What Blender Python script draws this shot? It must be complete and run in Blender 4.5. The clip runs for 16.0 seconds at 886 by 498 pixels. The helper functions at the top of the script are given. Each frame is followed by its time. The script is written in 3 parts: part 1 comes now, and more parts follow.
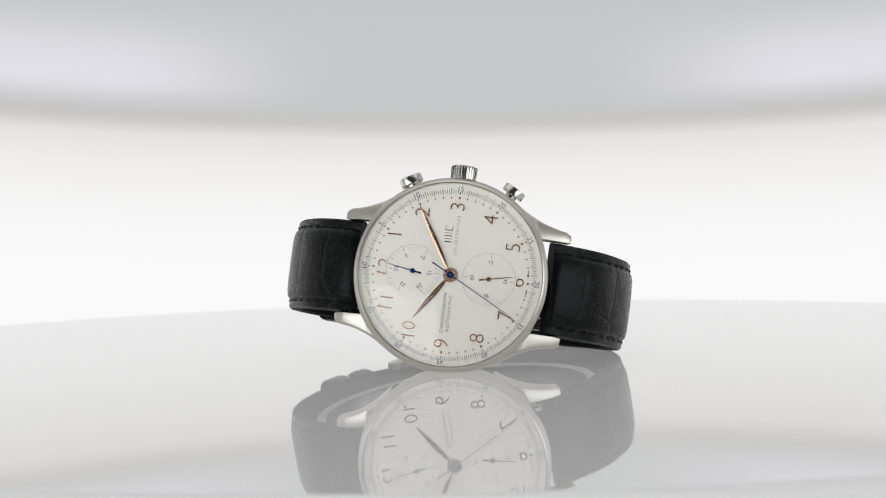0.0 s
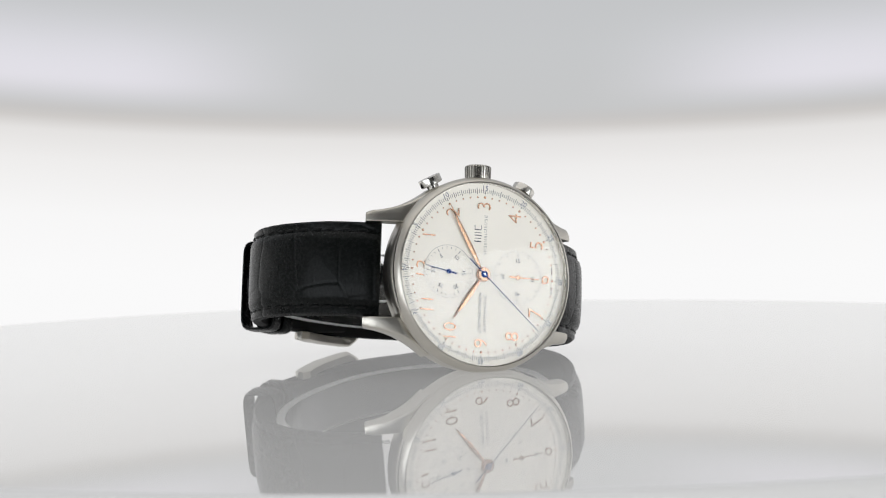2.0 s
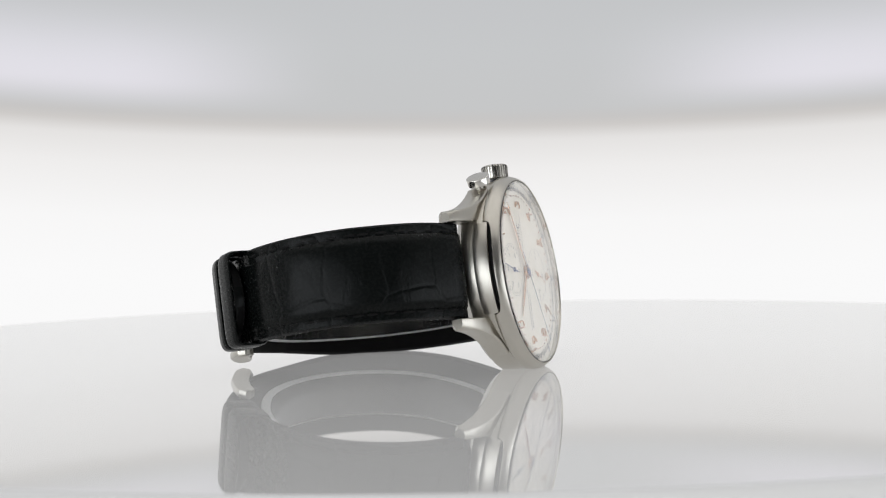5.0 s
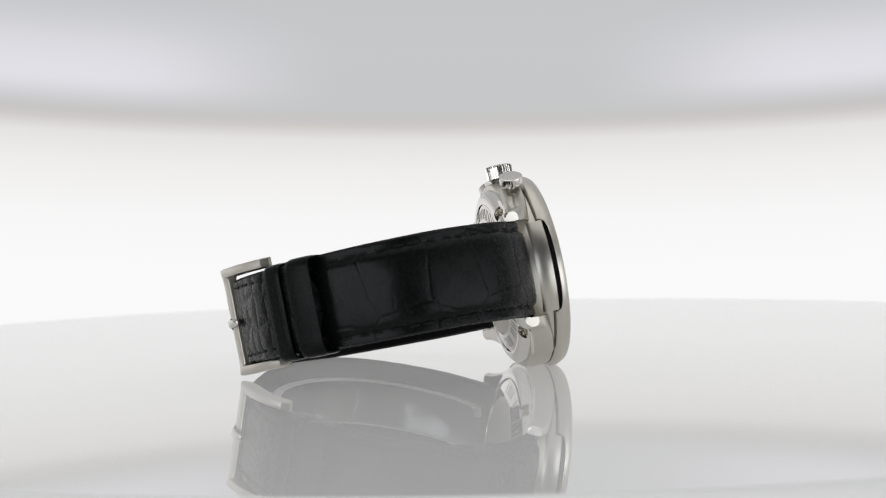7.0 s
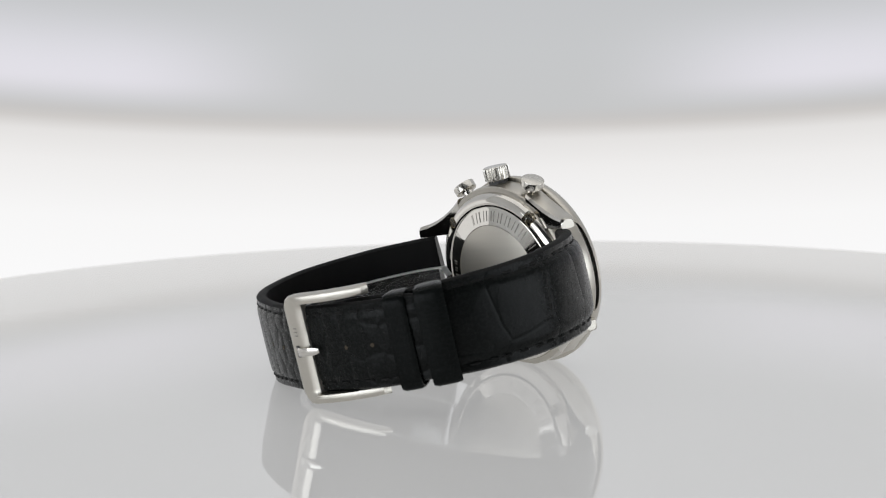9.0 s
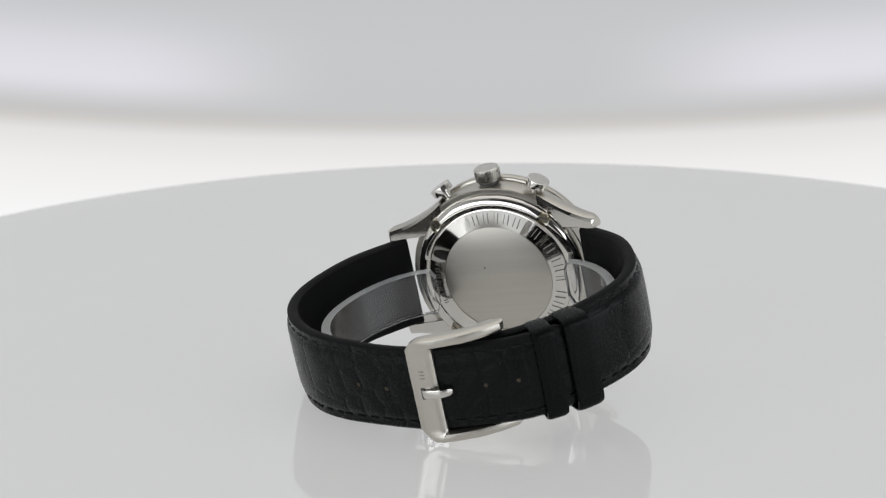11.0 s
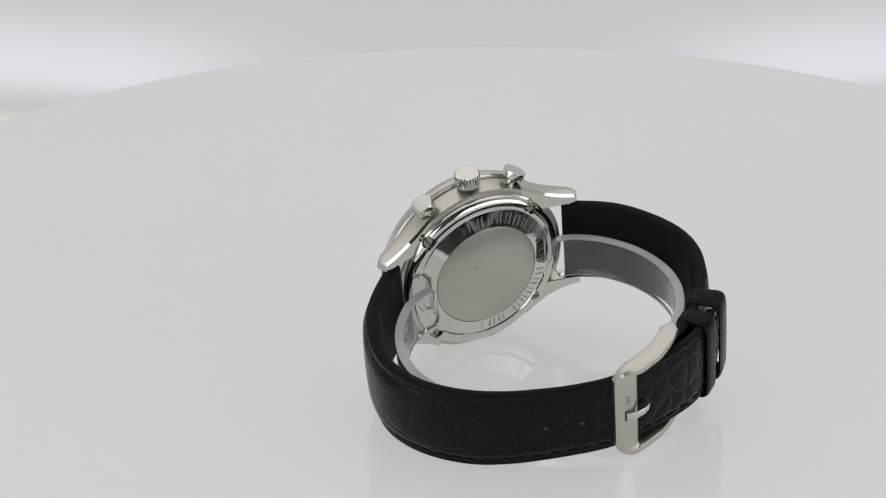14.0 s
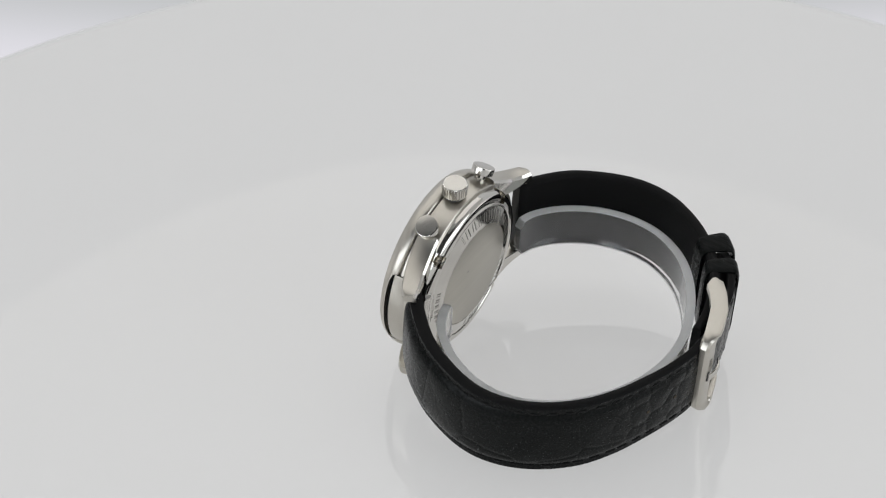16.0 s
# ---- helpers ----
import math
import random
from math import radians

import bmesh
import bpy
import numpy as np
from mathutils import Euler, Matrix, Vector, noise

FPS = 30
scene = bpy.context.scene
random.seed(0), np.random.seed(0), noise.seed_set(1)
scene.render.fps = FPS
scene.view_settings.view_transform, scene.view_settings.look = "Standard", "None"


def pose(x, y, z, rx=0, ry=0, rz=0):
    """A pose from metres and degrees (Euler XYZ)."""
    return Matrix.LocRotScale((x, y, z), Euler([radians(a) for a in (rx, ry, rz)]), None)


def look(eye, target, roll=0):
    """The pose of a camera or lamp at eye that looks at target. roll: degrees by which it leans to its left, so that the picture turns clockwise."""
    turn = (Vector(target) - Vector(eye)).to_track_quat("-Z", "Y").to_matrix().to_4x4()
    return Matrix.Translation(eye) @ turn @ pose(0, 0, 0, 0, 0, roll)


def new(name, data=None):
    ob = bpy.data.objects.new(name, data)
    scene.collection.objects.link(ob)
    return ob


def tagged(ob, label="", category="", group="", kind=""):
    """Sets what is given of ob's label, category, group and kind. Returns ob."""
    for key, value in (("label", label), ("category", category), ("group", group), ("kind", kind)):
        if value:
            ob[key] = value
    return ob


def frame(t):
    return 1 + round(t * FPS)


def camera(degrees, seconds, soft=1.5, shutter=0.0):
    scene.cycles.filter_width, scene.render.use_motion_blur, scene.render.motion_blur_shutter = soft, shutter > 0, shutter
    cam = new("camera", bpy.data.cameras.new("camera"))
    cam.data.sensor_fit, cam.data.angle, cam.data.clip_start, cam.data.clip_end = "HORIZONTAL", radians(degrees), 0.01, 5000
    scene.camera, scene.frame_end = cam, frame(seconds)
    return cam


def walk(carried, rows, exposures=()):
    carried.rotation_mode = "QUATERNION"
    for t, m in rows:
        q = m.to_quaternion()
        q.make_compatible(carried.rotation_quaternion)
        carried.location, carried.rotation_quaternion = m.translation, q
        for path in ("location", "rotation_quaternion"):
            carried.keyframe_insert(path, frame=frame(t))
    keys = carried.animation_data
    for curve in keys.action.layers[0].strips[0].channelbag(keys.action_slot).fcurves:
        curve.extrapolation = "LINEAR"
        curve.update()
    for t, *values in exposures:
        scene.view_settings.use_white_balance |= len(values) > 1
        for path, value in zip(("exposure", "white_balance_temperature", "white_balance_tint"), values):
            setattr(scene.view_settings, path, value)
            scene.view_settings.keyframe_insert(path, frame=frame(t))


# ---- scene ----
# ---------------------------------------------------------------- camera and the way of the table
# The camera stands still; the glossy table turns about its axis and, later, tips towards the camera.
LENS = 20.27                       # degrees across the picture
TIP0, ROLL = 2.938, -1.270         # first downward view on the table, lean of the camera
AXIS0 = Vector((0.00735, 0.02481, 0.53316))   # table centre seen from the camera: right, down, ahead
TURN0, TURN_RATE = 6.965, 15.067   # degrees, degrees a second
TIP_RATE, TIP_START = 3.5445, 7.471


def tip(t):
    d = (t - TIP_START) / 0.25
    soft_ramp = d if d > 40 else math.log1p(math.exp(d))
    return TIP_RATE * 0.25 * soft_ramp


def camera_turn():
    r0 = Matrix.Rotation(radians(ROLL), 3, "Z") @ Matrix.Rotation(radians(TIP0), 3, "X") @ Matrix(((1, 0, 0), (0, 0, -1), (0, 1, 0)))
    return r0.transposed()


def table_pose(t):
    u = radians(tip(t))
    drift = Vector((-0.0007 * u, 0.00106 * u - 0.00553 * u * u, 0.0237 * u - 0.0148 * u * u))
    return Matrix.Translation(camera_turn() @ drift) @ Matrix.Rotation(u, 4, "X") @ Matrix.Rotation(radians(TURN0 + TURN_RATE * t), 4, "Z")


cam = camera(LENS, 16.0, soft=1.1)
CAM_POSE = Matrix.Translation(camera_turn() @ -AXIS0) @ (camera_turn() @ Matrix.Diagonal((1, -1, -1))).to_4x4()
# the watch is in focus; the far rim of the table and the backdrop are not
cam.data.dof.use_dof = True
cam.data.dof.focus_distance = 0.520
cam.data.dof.aperture_fstop = cam.data.lens / 2.7
EXPOSURE = 0.0
walk(cam, [(0.0, CAM_POSE), (16.0, CAM_POSE)], [(0.0, EXPOSURE), (16.0, EXPOSURE)])

# pose of the watch on the table: x to 6 o'clock, y to the crown, z out of the dial
LEAN = Vector((-0.14247, 0.14685, -0.20105))
STAND = Matrix.Translation((-0.00678, -0.01126, 0.02011)) @ (
    Matrix.Rotation(LEAN.length, 3, LEAN.normalized()) @ Matrix(((1, 0, 0), (0, 0, -1), (0, 1, 0)))).to_4x4()
MM = 0.001

# ---------------------------------------------------------------- light
world = bpy.data.worlds.new("world")
scene.world = world
world.use_nodes = True
world.node_tree.nodes["Background"].inputs[0].default_value = (0.9, 0.93, 1.0, 1)
world.node_tree.nodes["Background"].inputs[1].default_value = 0.15


def softbox(name, eye, target, w, h, watts, colour):
    d = bpy.data.lights.new(name, "AREA")
    d.shape, d.size, d.size_y, d.energy, d.color = "RECTANGLE", w, h, watts, colour
    ob = new(name, d)
    ob.matrix_world = look(eye, target)
    return ob


# two long low light panels beside the camera, cool, and a large diffuser overhead
softbox("light_panel_right", (0.543, -0.409, 0.045), (0, 0, 0.045), 0.78, 0.29, 1.45, (0.91, 0.955, 1.0))
softbox("light_panel_left", (-0.437, -0.521, 0.045), (0, 0, 0.045), 0.80, 0.29, 1.9, (0.91, 0.955, 1.0))
softbox("softbox_top", (0, 0.0, 0.76), (0, 0, 0), 1.5, 1.15, 3.25, (1.0, 0.97, 0.93))

# ---------------------------------------------------------------- materials


def node_material(name, base, rough=0.5, metal=0.0, spec=0.5, ior=1.45):
    m = bpy.data.materials.new(name)
    m.use_nodes = True
    b = m.node_tree.nodes["Principled BSDF"]
    b.inputs["Base Color"].default_value = (*base, 1)
    b.inputs["Roughness"].default_value = rough
    b.inputs["Metallic"].default_value = metal
    b.inputs["Specular IOR Level"].default_value = spec
    b.inputs["IOR"].default_value = ior
    return m, m.node_tree.nodes, m.node_tree.links, b


def vary(nodes, links, b, base, amount, scale, stretch=(1, 1, 1), rough=None, bump=0.0, bump_dist=0.00002, detail=6):
    """Grain at two scales: colour, roughness and fine relief."""
    tc = nodes.new("ShaderNodeTexCoord")
    mp = nodes.new("ShaderNodeMapping")
    mp.inputs["Scale"].default_value = stretch
    links.new(tc.outputs["Object"], mp.inputs[0])
    n1 = nodes.new("ShaderNodeTexNoise")
    n1.inputs["Scale"].default_value, n1.inputs["Detail"].default_value = scale, detail
    links.new(mp.outputs[0], n1.inputs[0])
    n2 = nodes.new("ShaderNodeTexNoise")
    n2.inputs["Scale"].default_value, n2.inputs["Detail"].default_value = scale * 0.11, 3
    links.new(mp.outputs[0], n2.inputs[0])
    mixed = nodes.new("ShaderNodeMath")
    mixed.operation = "ADD"
    links.new(n1.outputs[0], mixed.inputs[0])
    links.new(n2.outputs[0], mixed.inputs[1])
    ramp = nodes.new("ShaderNodeMapRange")
    ramp.inputs["From Min"].default_value, ramp.inputs["From Max"].default_value = 0.6, 1.4
    ramp.inputs["To Min"].default_value, ramp.inputs["To Max"].default_value = 1 - amount, 1 + amount
    links.new(mixed.outputs[0], ramp.inputs[0])
    mul = nodes.new("ShaderNodeVectorMath")
    mul.operation = "SCALE"
    mul.inputs[0].default_value = base
    links.new(ramp.outputs[0], mul.inputs["Scale"])
    links.new(mul.outputs[0], b.inputs["Base Color"])
    if rough:
        r2 = nodes.new("ShaderNodeMapRange")
        r2.inputs["From Min"].default_value, r2.inputs["From Max"].default_value = 0.6, 1.4
        r2.inputs["To Min"].default_value, r2.inputs["To Max"].default_value = rough
        links.new(mixed.outputs[0], r2.inputs[0])
        links.new(r2.outputs[0], b.inputs["Roughness"])
    if bump:
        bp = nodes.new("ShaderNodeBump")
        bp.inputs["Strength"].default_value, bp.inputs["Distance"].default_value = bump, bump_dist
        links.new(n1.outputs[0], bp.inputs["Height"])
        links.new(bp.outputs[0], b.inputs["Normal"])
    return mixed


def grained(name, base, rough, metal, amount=0.06, scale=900, stretch=(1, 1, 1), spread=0.06, bump=0.0, bump_dist=0.00002, spec=0.5, ior=1.45):
    m, nodes, links, b = node_material(name, base, rough, metal, spec, ior)
    vary(nodes, links, b, base, amount, scale, stretch, (rough - spread, rough + spread), bump, bump_dist)
    return m


STEEL_BRUSHED = grained("brushed steel", (0.535, 0.51, 0.46), 0.30, 1.0, 0.035, 900, (0.06, 1, 1), 0.03, 0.12)
STEEL_SATIN = grained("satin steel", (0.62, 0.60, 0.56), 0.16, 1.0, 0.03, 700, (1, 1, 1), 0.03)
STEEL_BACK = grained("circular brushed steel", (0.53, 0.507, 0.455), 0.42, 1.0, 0.07, 1300, (0.03, 1, 1), 0.05, 0.25)
STEEL_POLISHED = grained("polished steel", (0.66, 0.64, 0.60), 0.06, 1.0, 0.03, 500, (1, 1, 1), 0.03)
# steel with the shade of joints, slots and dents put into its colour
STEEL_SHADED = grained("steel with painted shade", (0.10, 0.10, 0.10), 0.5, 1.0, 0.1, 900)
# near-black that stands for the shade in the slots under the bezel
RECESS_SHADE = grained("painted recess shade", (0.008, 0.008, 0.008), 0.6, 0.0, 0.2, 900, (1, 1, 1), 0.08, 0.0, 0.00002, 0.1)
SCREW = grained("warm steel", (0.32, 0.285, 0.22), 0.22, 1.0, 0.1, 900)
ROSE_GOLD = grained("rose gold", (0.62, 0.39, 0.265), 0.18, 1.0, 0.05, 900, (1, 1, 1), 0.05)
BLUE_STEEL = grained("blued steel", (0.013, 0.042, 0.19), 0.2, 0.7, 0.10, 900)
DIAL_WHITE = grained("silvered dial", (0.85, 0.805, 0.72), 0.40, 0.35, 0.015, 2500, (1, 1, 1), 0.05, 0.12, 0.00001)
PRINT_BLUE = grained("dark blue print", (0.035, 0.06, 0.13), 0.5, 0.0, 0.1, 1500)
PRINT_GREY = grained("dark grey print", (0.05, 0.055, 0.07), 0.5, 0.0, 0.1, 1500)
PRINT_PALE = grained("pale grey print", (0.36, 0.35, 0.33), 0.5, 0.0, 0.1, 1500)
ENGRAVED = grained("engraved letters", (0.33, 0.32, 0.295), 0.6, 1.0, 0.1, 1500)
THREAD = grained("black thread", (0.006, 0.006, 0.006), 0.6, 0.0, 0.3, 3000, (1, 1, 1), 0.1, 0.4, 0.00002, 0.2)
LINING = grained("black calf lining", (0.005, 0.005, 0.0052), 0.6, 0.0, 0.25, 1500, (1, 1, 1), 0.08, 0.4, 0.00005, 0.12)
HOLE = grained("punched hole", (0.045, 0.033, 0.02), 0.8, 0.0, 0.3, 2500)
FLOOR_WHITE = grained("white matt panel", (0.72, 0.72, 0.72), 0.6, 0.0, 0.03, 30)
CLOTH_GREY = grained("grey cloth", (0.09, 0.09, 0.091), 0.9, 0.0, 0.2, 60)


def light_table_material():
    """White acrylic under a glossy surface; an even glow is put into its emission."""
    m, nodes, links, b = node_material("white acrylic with added glow", (0.22, 0.22, 0.22), 0.6, 0.0, 0.0)
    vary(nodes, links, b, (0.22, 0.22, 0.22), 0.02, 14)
    # added glow that brightens the disc; no lamp stands under it
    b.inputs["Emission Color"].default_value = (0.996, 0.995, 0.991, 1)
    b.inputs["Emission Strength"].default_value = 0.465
    b.inputs["Coat Weight"].default_value = 1.0
    b.inputs["Coat IOR"].default_value = 1.45
    b.inputs["Coat Roughness"].default_value = 0.02
    return m


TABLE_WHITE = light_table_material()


def leather_material(name, lift, small_from, gloss=0.13):
    """Black leather: large square embossed scales that get smaller towards the buckle, faint creases and fine grain."""
    m, nodes, links, b = node_material(name, (0.008, 0.008, 0.009), 0.36, 0.0, gloss)
    uv = nodes.new("ShaderNodeUVMap")
    warp = nodes.new("ShaderNodeTexNoise")
    warp.inputs["Scale"].default_value = 150
    links.new(uv.outputs[0], warp.inputs[0])
    shift = nodes.new("ShaderNodeVectorMath")
    shift.operation = "MULTIPLY_ADD"
    shift.inputs[1].default_value = (0.0018, 0.0018, 0)
    links.new(warp.outputs["Color"], shift.inputs[0])
    links.new(uv.outputs[0], shift.inputs[2])
    grooves = []
    for along_scale, across_scale, loose, width in ((88, 70, 0.32, 0.045), (215, 165, 0.62, 0.15)):
        mp = nodes.new("ShaderNodeMapping")
        mp.inputs["Scale"].default_value = (along_scale, across_scale, 1)
        links.new(shift.outputs[0], mp.inputs[0])
        vor = nodes.new("ShaderNodeTexVoronoi")
        vor.feature, vor.voronoi_dimensions = "DISTANCE_TO_EDGE", "2D"
        vor.inputs["Scale"].default_value, vor.inputs["Randomness"].default_value = 1.0, loose
        links.new(mp.outputs[0], vor.inputs["Vector"])
        g = nodes.new("ShaderNodeMapRange")
        g.interpolation_type = "SMOOTHSTEP"
        g.inputs["From Min"].default_value, g.inputs["From Max"].default_value = 0.0, width
        g.inputs["To Max"].default_value = 0.55
        links.new(vor.outputs["Distance"], g.inputs[0])
        pillow = nodes.new("ShaderNodeMapRange")
        pillow.interpolation_type = "SMOOTHSTEP"
        pillow.inputs["From Min"].default_value, pillow.inputs["From Max"].default_value = -0.1, 0.55
        pillow.inputs["To Max"].default_value = 1.6
        links.new(vor.outputs["Distance"], pillow.inputs[0])
        total = nodes.new("ShaderNodeMath")
        links.new(g.outputs[0], total.inputs[0])
        links.new(pillow.outputs[0], total.inputs[1])
        grooves.append(total)
    sep = nodes.new("ShaderNodeSeparateXYZ")
    links.new(uv.outputs[0], sep.inputs[0])
    zone = nodes.new("ShaderNodeMapRange")
    zone.inputs["From Min"].default_value, zone.inputs["From Max"].default_value = small_from, small_from + 0.012
    links.new(sep.outputs["X"], zone.inputs[0])
    mix = nodes.new("ShaderNodeMix")
    links.new(zone.outputs[0], mix.inputs[0])
    links.new(grooves[0].outputs[0], mix.inputs[2])
    links.new(grooves[1].outputs[0], mix.inputs[3])
    fine = nodes.new("ShaderNodeTexNoise")
    fine.inputs["Scale"].default_value, fine.inputs["Detail"].default_value = 1400, 6
    links.new(uv.outputs[0], fine.inputs[0])
    height = nodes.new("ShaderNodeMath")
    height.operation = "MULTIPLY_ADD"
    height.inputs[1].default_value = 0.11
    links.new(fine.outputs[0], height.inputs[0])
    links.new(mix.outputs[0], height.inputs[2])
    # bending creases across the strap
    stretch = nodes.new("ShaderNodeMapping")
    stretch.inputs["Scale"].default_value = (520, 130, 1)
    stretch.inputs["Rotation"].default_value = (0, 0, 0.18)
    links.new(shift.outputs[0], stretch.inputs[0])
    crease = nodes.new("ShaderNodeTexNoise")
    crease.inputs["Scale"].default_value, crease.inputs["Detail"].default_value = 1.0, 4
    links.new(stretch.outputs[0], crease.inputs[0])
    valley = nodes.new("ShaderNodeMapRange")
    valley.interpolation_type = "SMOOTHSTEP"
    valley.inputs["From Min"].default_value, valley.inputs["From Max"].default_value = 0.34, 0.5
    valley.inputs["To Max"].default_value = 0.28
    links.new(crease.outputs[0], valley.inputs[0])
    worn = nodes.new("ShaderNodeMath")
    links.new(height.outputs[0], worn.inputs[0])
    links.new(valley.outputs[0], worn.inputs[1])
    height = worn
    bp = nodes.new("ShaderNodeBump")
    bp.inputs["Strength"].default_value, bp.inputs["Distance"].default_value = 0.5, lift
    links.new(height.outputs[0], bp.inputs["Height"])
    links.new(bp.outputs[0], b.inputs["Normal"])
    rr = nodes.new("ShaderNodeMapRange")
    rr.inputs["To Min"].default_value, rr.inputs["To Max"].default_value = 0.14, 0.4
    links.new(fine.outputs[0], rr.inputs[0])
    links.new(rr.outputs[0], b.inputs["Roughness"])
    tone = nodes.new("ShaderNodeMapRange")
    tone.inputs["To Min"].default_value, tone.inputs["To Max"].default_value = 0.7, 1.35
    links.new(warp.outputs[0], tone.inputs[0])
    mul = nodes.new("ShaderNodeVectorMath")
    mul.operation = "SCALE"
    mul.inputs[0].default_value = (0.0042, 0.005, 0.0048)
    links.new(tone.outputs[0], mul.inputs["Scale"])
    links.new(mul.outputs[0], b.inputs["Base Color"])
    return m


LEATHER = leather_material("black embossed leather", 0.0002, 0.056)
LEATHER_PLAIN = leather_material("black strap loop leather", 0.00006, 9.0, 0.085)


def clear_material(name, tint, rough, ior):
    m, nodes, links, b = node_material(name, tint, rough, 0.0, 0.5, ior)
    b.inputs["Transmission Weight"].default_value = 1.0
    return m


CRYSTAL = clear_material("sapphire crystal", (1, 1, 1), 0.0, 1.31)


def cuff_material():
    """Clear soft plastic, a little scuffed: mostly see-through, with a milky share."""
    m, nodes, links, b = node_material("clear plastic", (0.86, 0.88, 0.88), 0.12, 0.0, 0.5, 1.47)
    b.inputs["Transmission Weight"].default_value = 0.985
    vary(nodes, links, b, (0.97, 0.97, 0.97), 0.02, 220, (1, 0.25, 1), (0.02, 0.10), 0.25, 0.00025, 3)
    return m


CLEAR = cuff_material()


def cut_edge_material():
    """The frosted, light-gathering cut edge of clear plastic."""
    m, nodes, links, b = node_material("frosted plastic edge", (0.85, 0.85, 0.85), 0.35, 0.0, 0.5, 1.2)
    b.inputs["Transmission Weight"].default_value = 0.8
    vary(nodes, links, b, (0.85, 0.855, 0.855), 0.12, 260, (1, 1, 1), (0.25, 0.45), 0.3, 0.0001)
    return m


CUT_EDGE = cut_edge_material()


def backdrop_material():
    """Light painted as emission: bright white below, dimmer above, a glow at each side."""
    m = bpy.data.materials.new("backdrop with painted glow")
    m.use_nodes = True
    nodes, links = m.node_tree.nodes, m.node_tree.links
    nodes.clear()
    out = nodes.new("ShaderNodeOutputMaterial")
    em = nodes.new("ShaderNodeEmission")
    links.new(em.outputs[0], out.inputs[0])
    tc = nodes.new("ShaderNodeTexCoord")
    sep = nodes.new("ShaderNodeSeparateXYZ")
    links.new(tc.outputs["Object"], sep.inputs[0])
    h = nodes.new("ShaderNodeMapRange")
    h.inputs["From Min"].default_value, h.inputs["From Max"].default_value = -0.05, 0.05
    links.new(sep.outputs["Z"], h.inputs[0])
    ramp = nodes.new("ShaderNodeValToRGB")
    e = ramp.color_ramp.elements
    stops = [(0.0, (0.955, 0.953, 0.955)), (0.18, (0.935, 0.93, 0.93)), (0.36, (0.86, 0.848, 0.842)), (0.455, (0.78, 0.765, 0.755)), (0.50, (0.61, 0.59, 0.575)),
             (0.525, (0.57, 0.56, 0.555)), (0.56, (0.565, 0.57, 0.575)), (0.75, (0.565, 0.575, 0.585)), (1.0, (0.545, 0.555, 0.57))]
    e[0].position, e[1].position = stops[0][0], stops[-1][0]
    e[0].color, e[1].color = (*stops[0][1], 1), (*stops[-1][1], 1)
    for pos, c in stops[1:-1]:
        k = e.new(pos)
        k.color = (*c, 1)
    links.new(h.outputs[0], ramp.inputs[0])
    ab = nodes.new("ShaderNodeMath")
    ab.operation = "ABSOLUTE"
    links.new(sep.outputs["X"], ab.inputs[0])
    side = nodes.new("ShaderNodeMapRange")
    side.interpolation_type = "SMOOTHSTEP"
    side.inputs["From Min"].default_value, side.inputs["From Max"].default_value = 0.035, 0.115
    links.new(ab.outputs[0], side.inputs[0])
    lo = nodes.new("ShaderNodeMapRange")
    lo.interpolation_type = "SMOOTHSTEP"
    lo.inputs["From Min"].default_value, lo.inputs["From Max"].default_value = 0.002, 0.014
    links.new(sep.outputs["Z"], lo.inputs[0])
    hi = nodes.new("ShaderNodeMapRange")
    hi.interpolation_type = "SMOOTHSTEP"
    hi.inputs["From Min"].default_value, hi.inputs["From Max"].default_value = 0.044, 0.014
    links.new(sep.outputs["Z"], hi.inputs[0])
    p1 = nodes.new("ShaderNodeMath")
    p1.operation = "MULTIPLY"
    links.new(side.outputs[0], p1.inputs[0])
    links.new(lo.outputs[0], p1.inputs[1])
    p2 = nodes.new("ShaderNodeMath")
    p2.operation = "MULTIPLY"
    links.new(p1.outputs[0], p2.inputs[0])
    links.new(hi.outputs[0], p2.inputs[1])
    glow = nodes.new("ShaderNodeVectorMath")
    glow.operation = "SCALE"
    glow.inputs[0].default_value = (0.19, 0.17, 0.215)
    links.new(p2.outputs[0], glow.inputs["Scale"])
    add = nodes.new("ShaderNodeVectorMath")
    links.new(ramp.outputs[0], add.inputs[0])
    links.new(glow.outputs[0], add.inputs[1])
    # emission painted brighter upwards, to blend with the overhead light in reflections
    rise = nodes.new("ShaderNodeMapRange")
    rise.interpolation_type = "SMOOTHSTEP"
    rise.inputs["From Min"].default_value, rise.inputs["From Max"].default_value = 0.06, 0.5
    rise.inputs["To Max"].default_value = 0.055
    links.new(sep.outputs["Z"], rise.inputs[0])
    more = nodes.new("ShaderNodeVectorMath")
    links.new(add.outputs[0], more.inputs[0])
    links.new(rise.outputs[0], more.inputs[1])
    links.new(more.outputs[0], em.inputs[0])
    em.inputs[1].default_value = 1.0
    return m


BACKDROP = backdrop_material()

# ---------------------------------------------------------------- mesh helpers


def finish(name, bm, material, parent=None, label="", smooth=35, scale=MM):
    if scale != 1:
        bmesh.ops.scale(bm, vec=(scale,) * 3, verts=bm.verts)
    bmesh.ops.recalc_face_normals(bm, faces=bm.faces)
    me = bpy.data.meshes.new(name)
    bm.to_mesh(me)
    bm.free()
    me.materials.append(material)
    if smooth:
        for p in me.polygons:
            p.use_smooth = True
        me.set_sharp_from_angle(angle=radians(smooth))
    ob = new(name, me)
    ob.parent = parent
    if label:
        tagged(ob, label)
    return ob


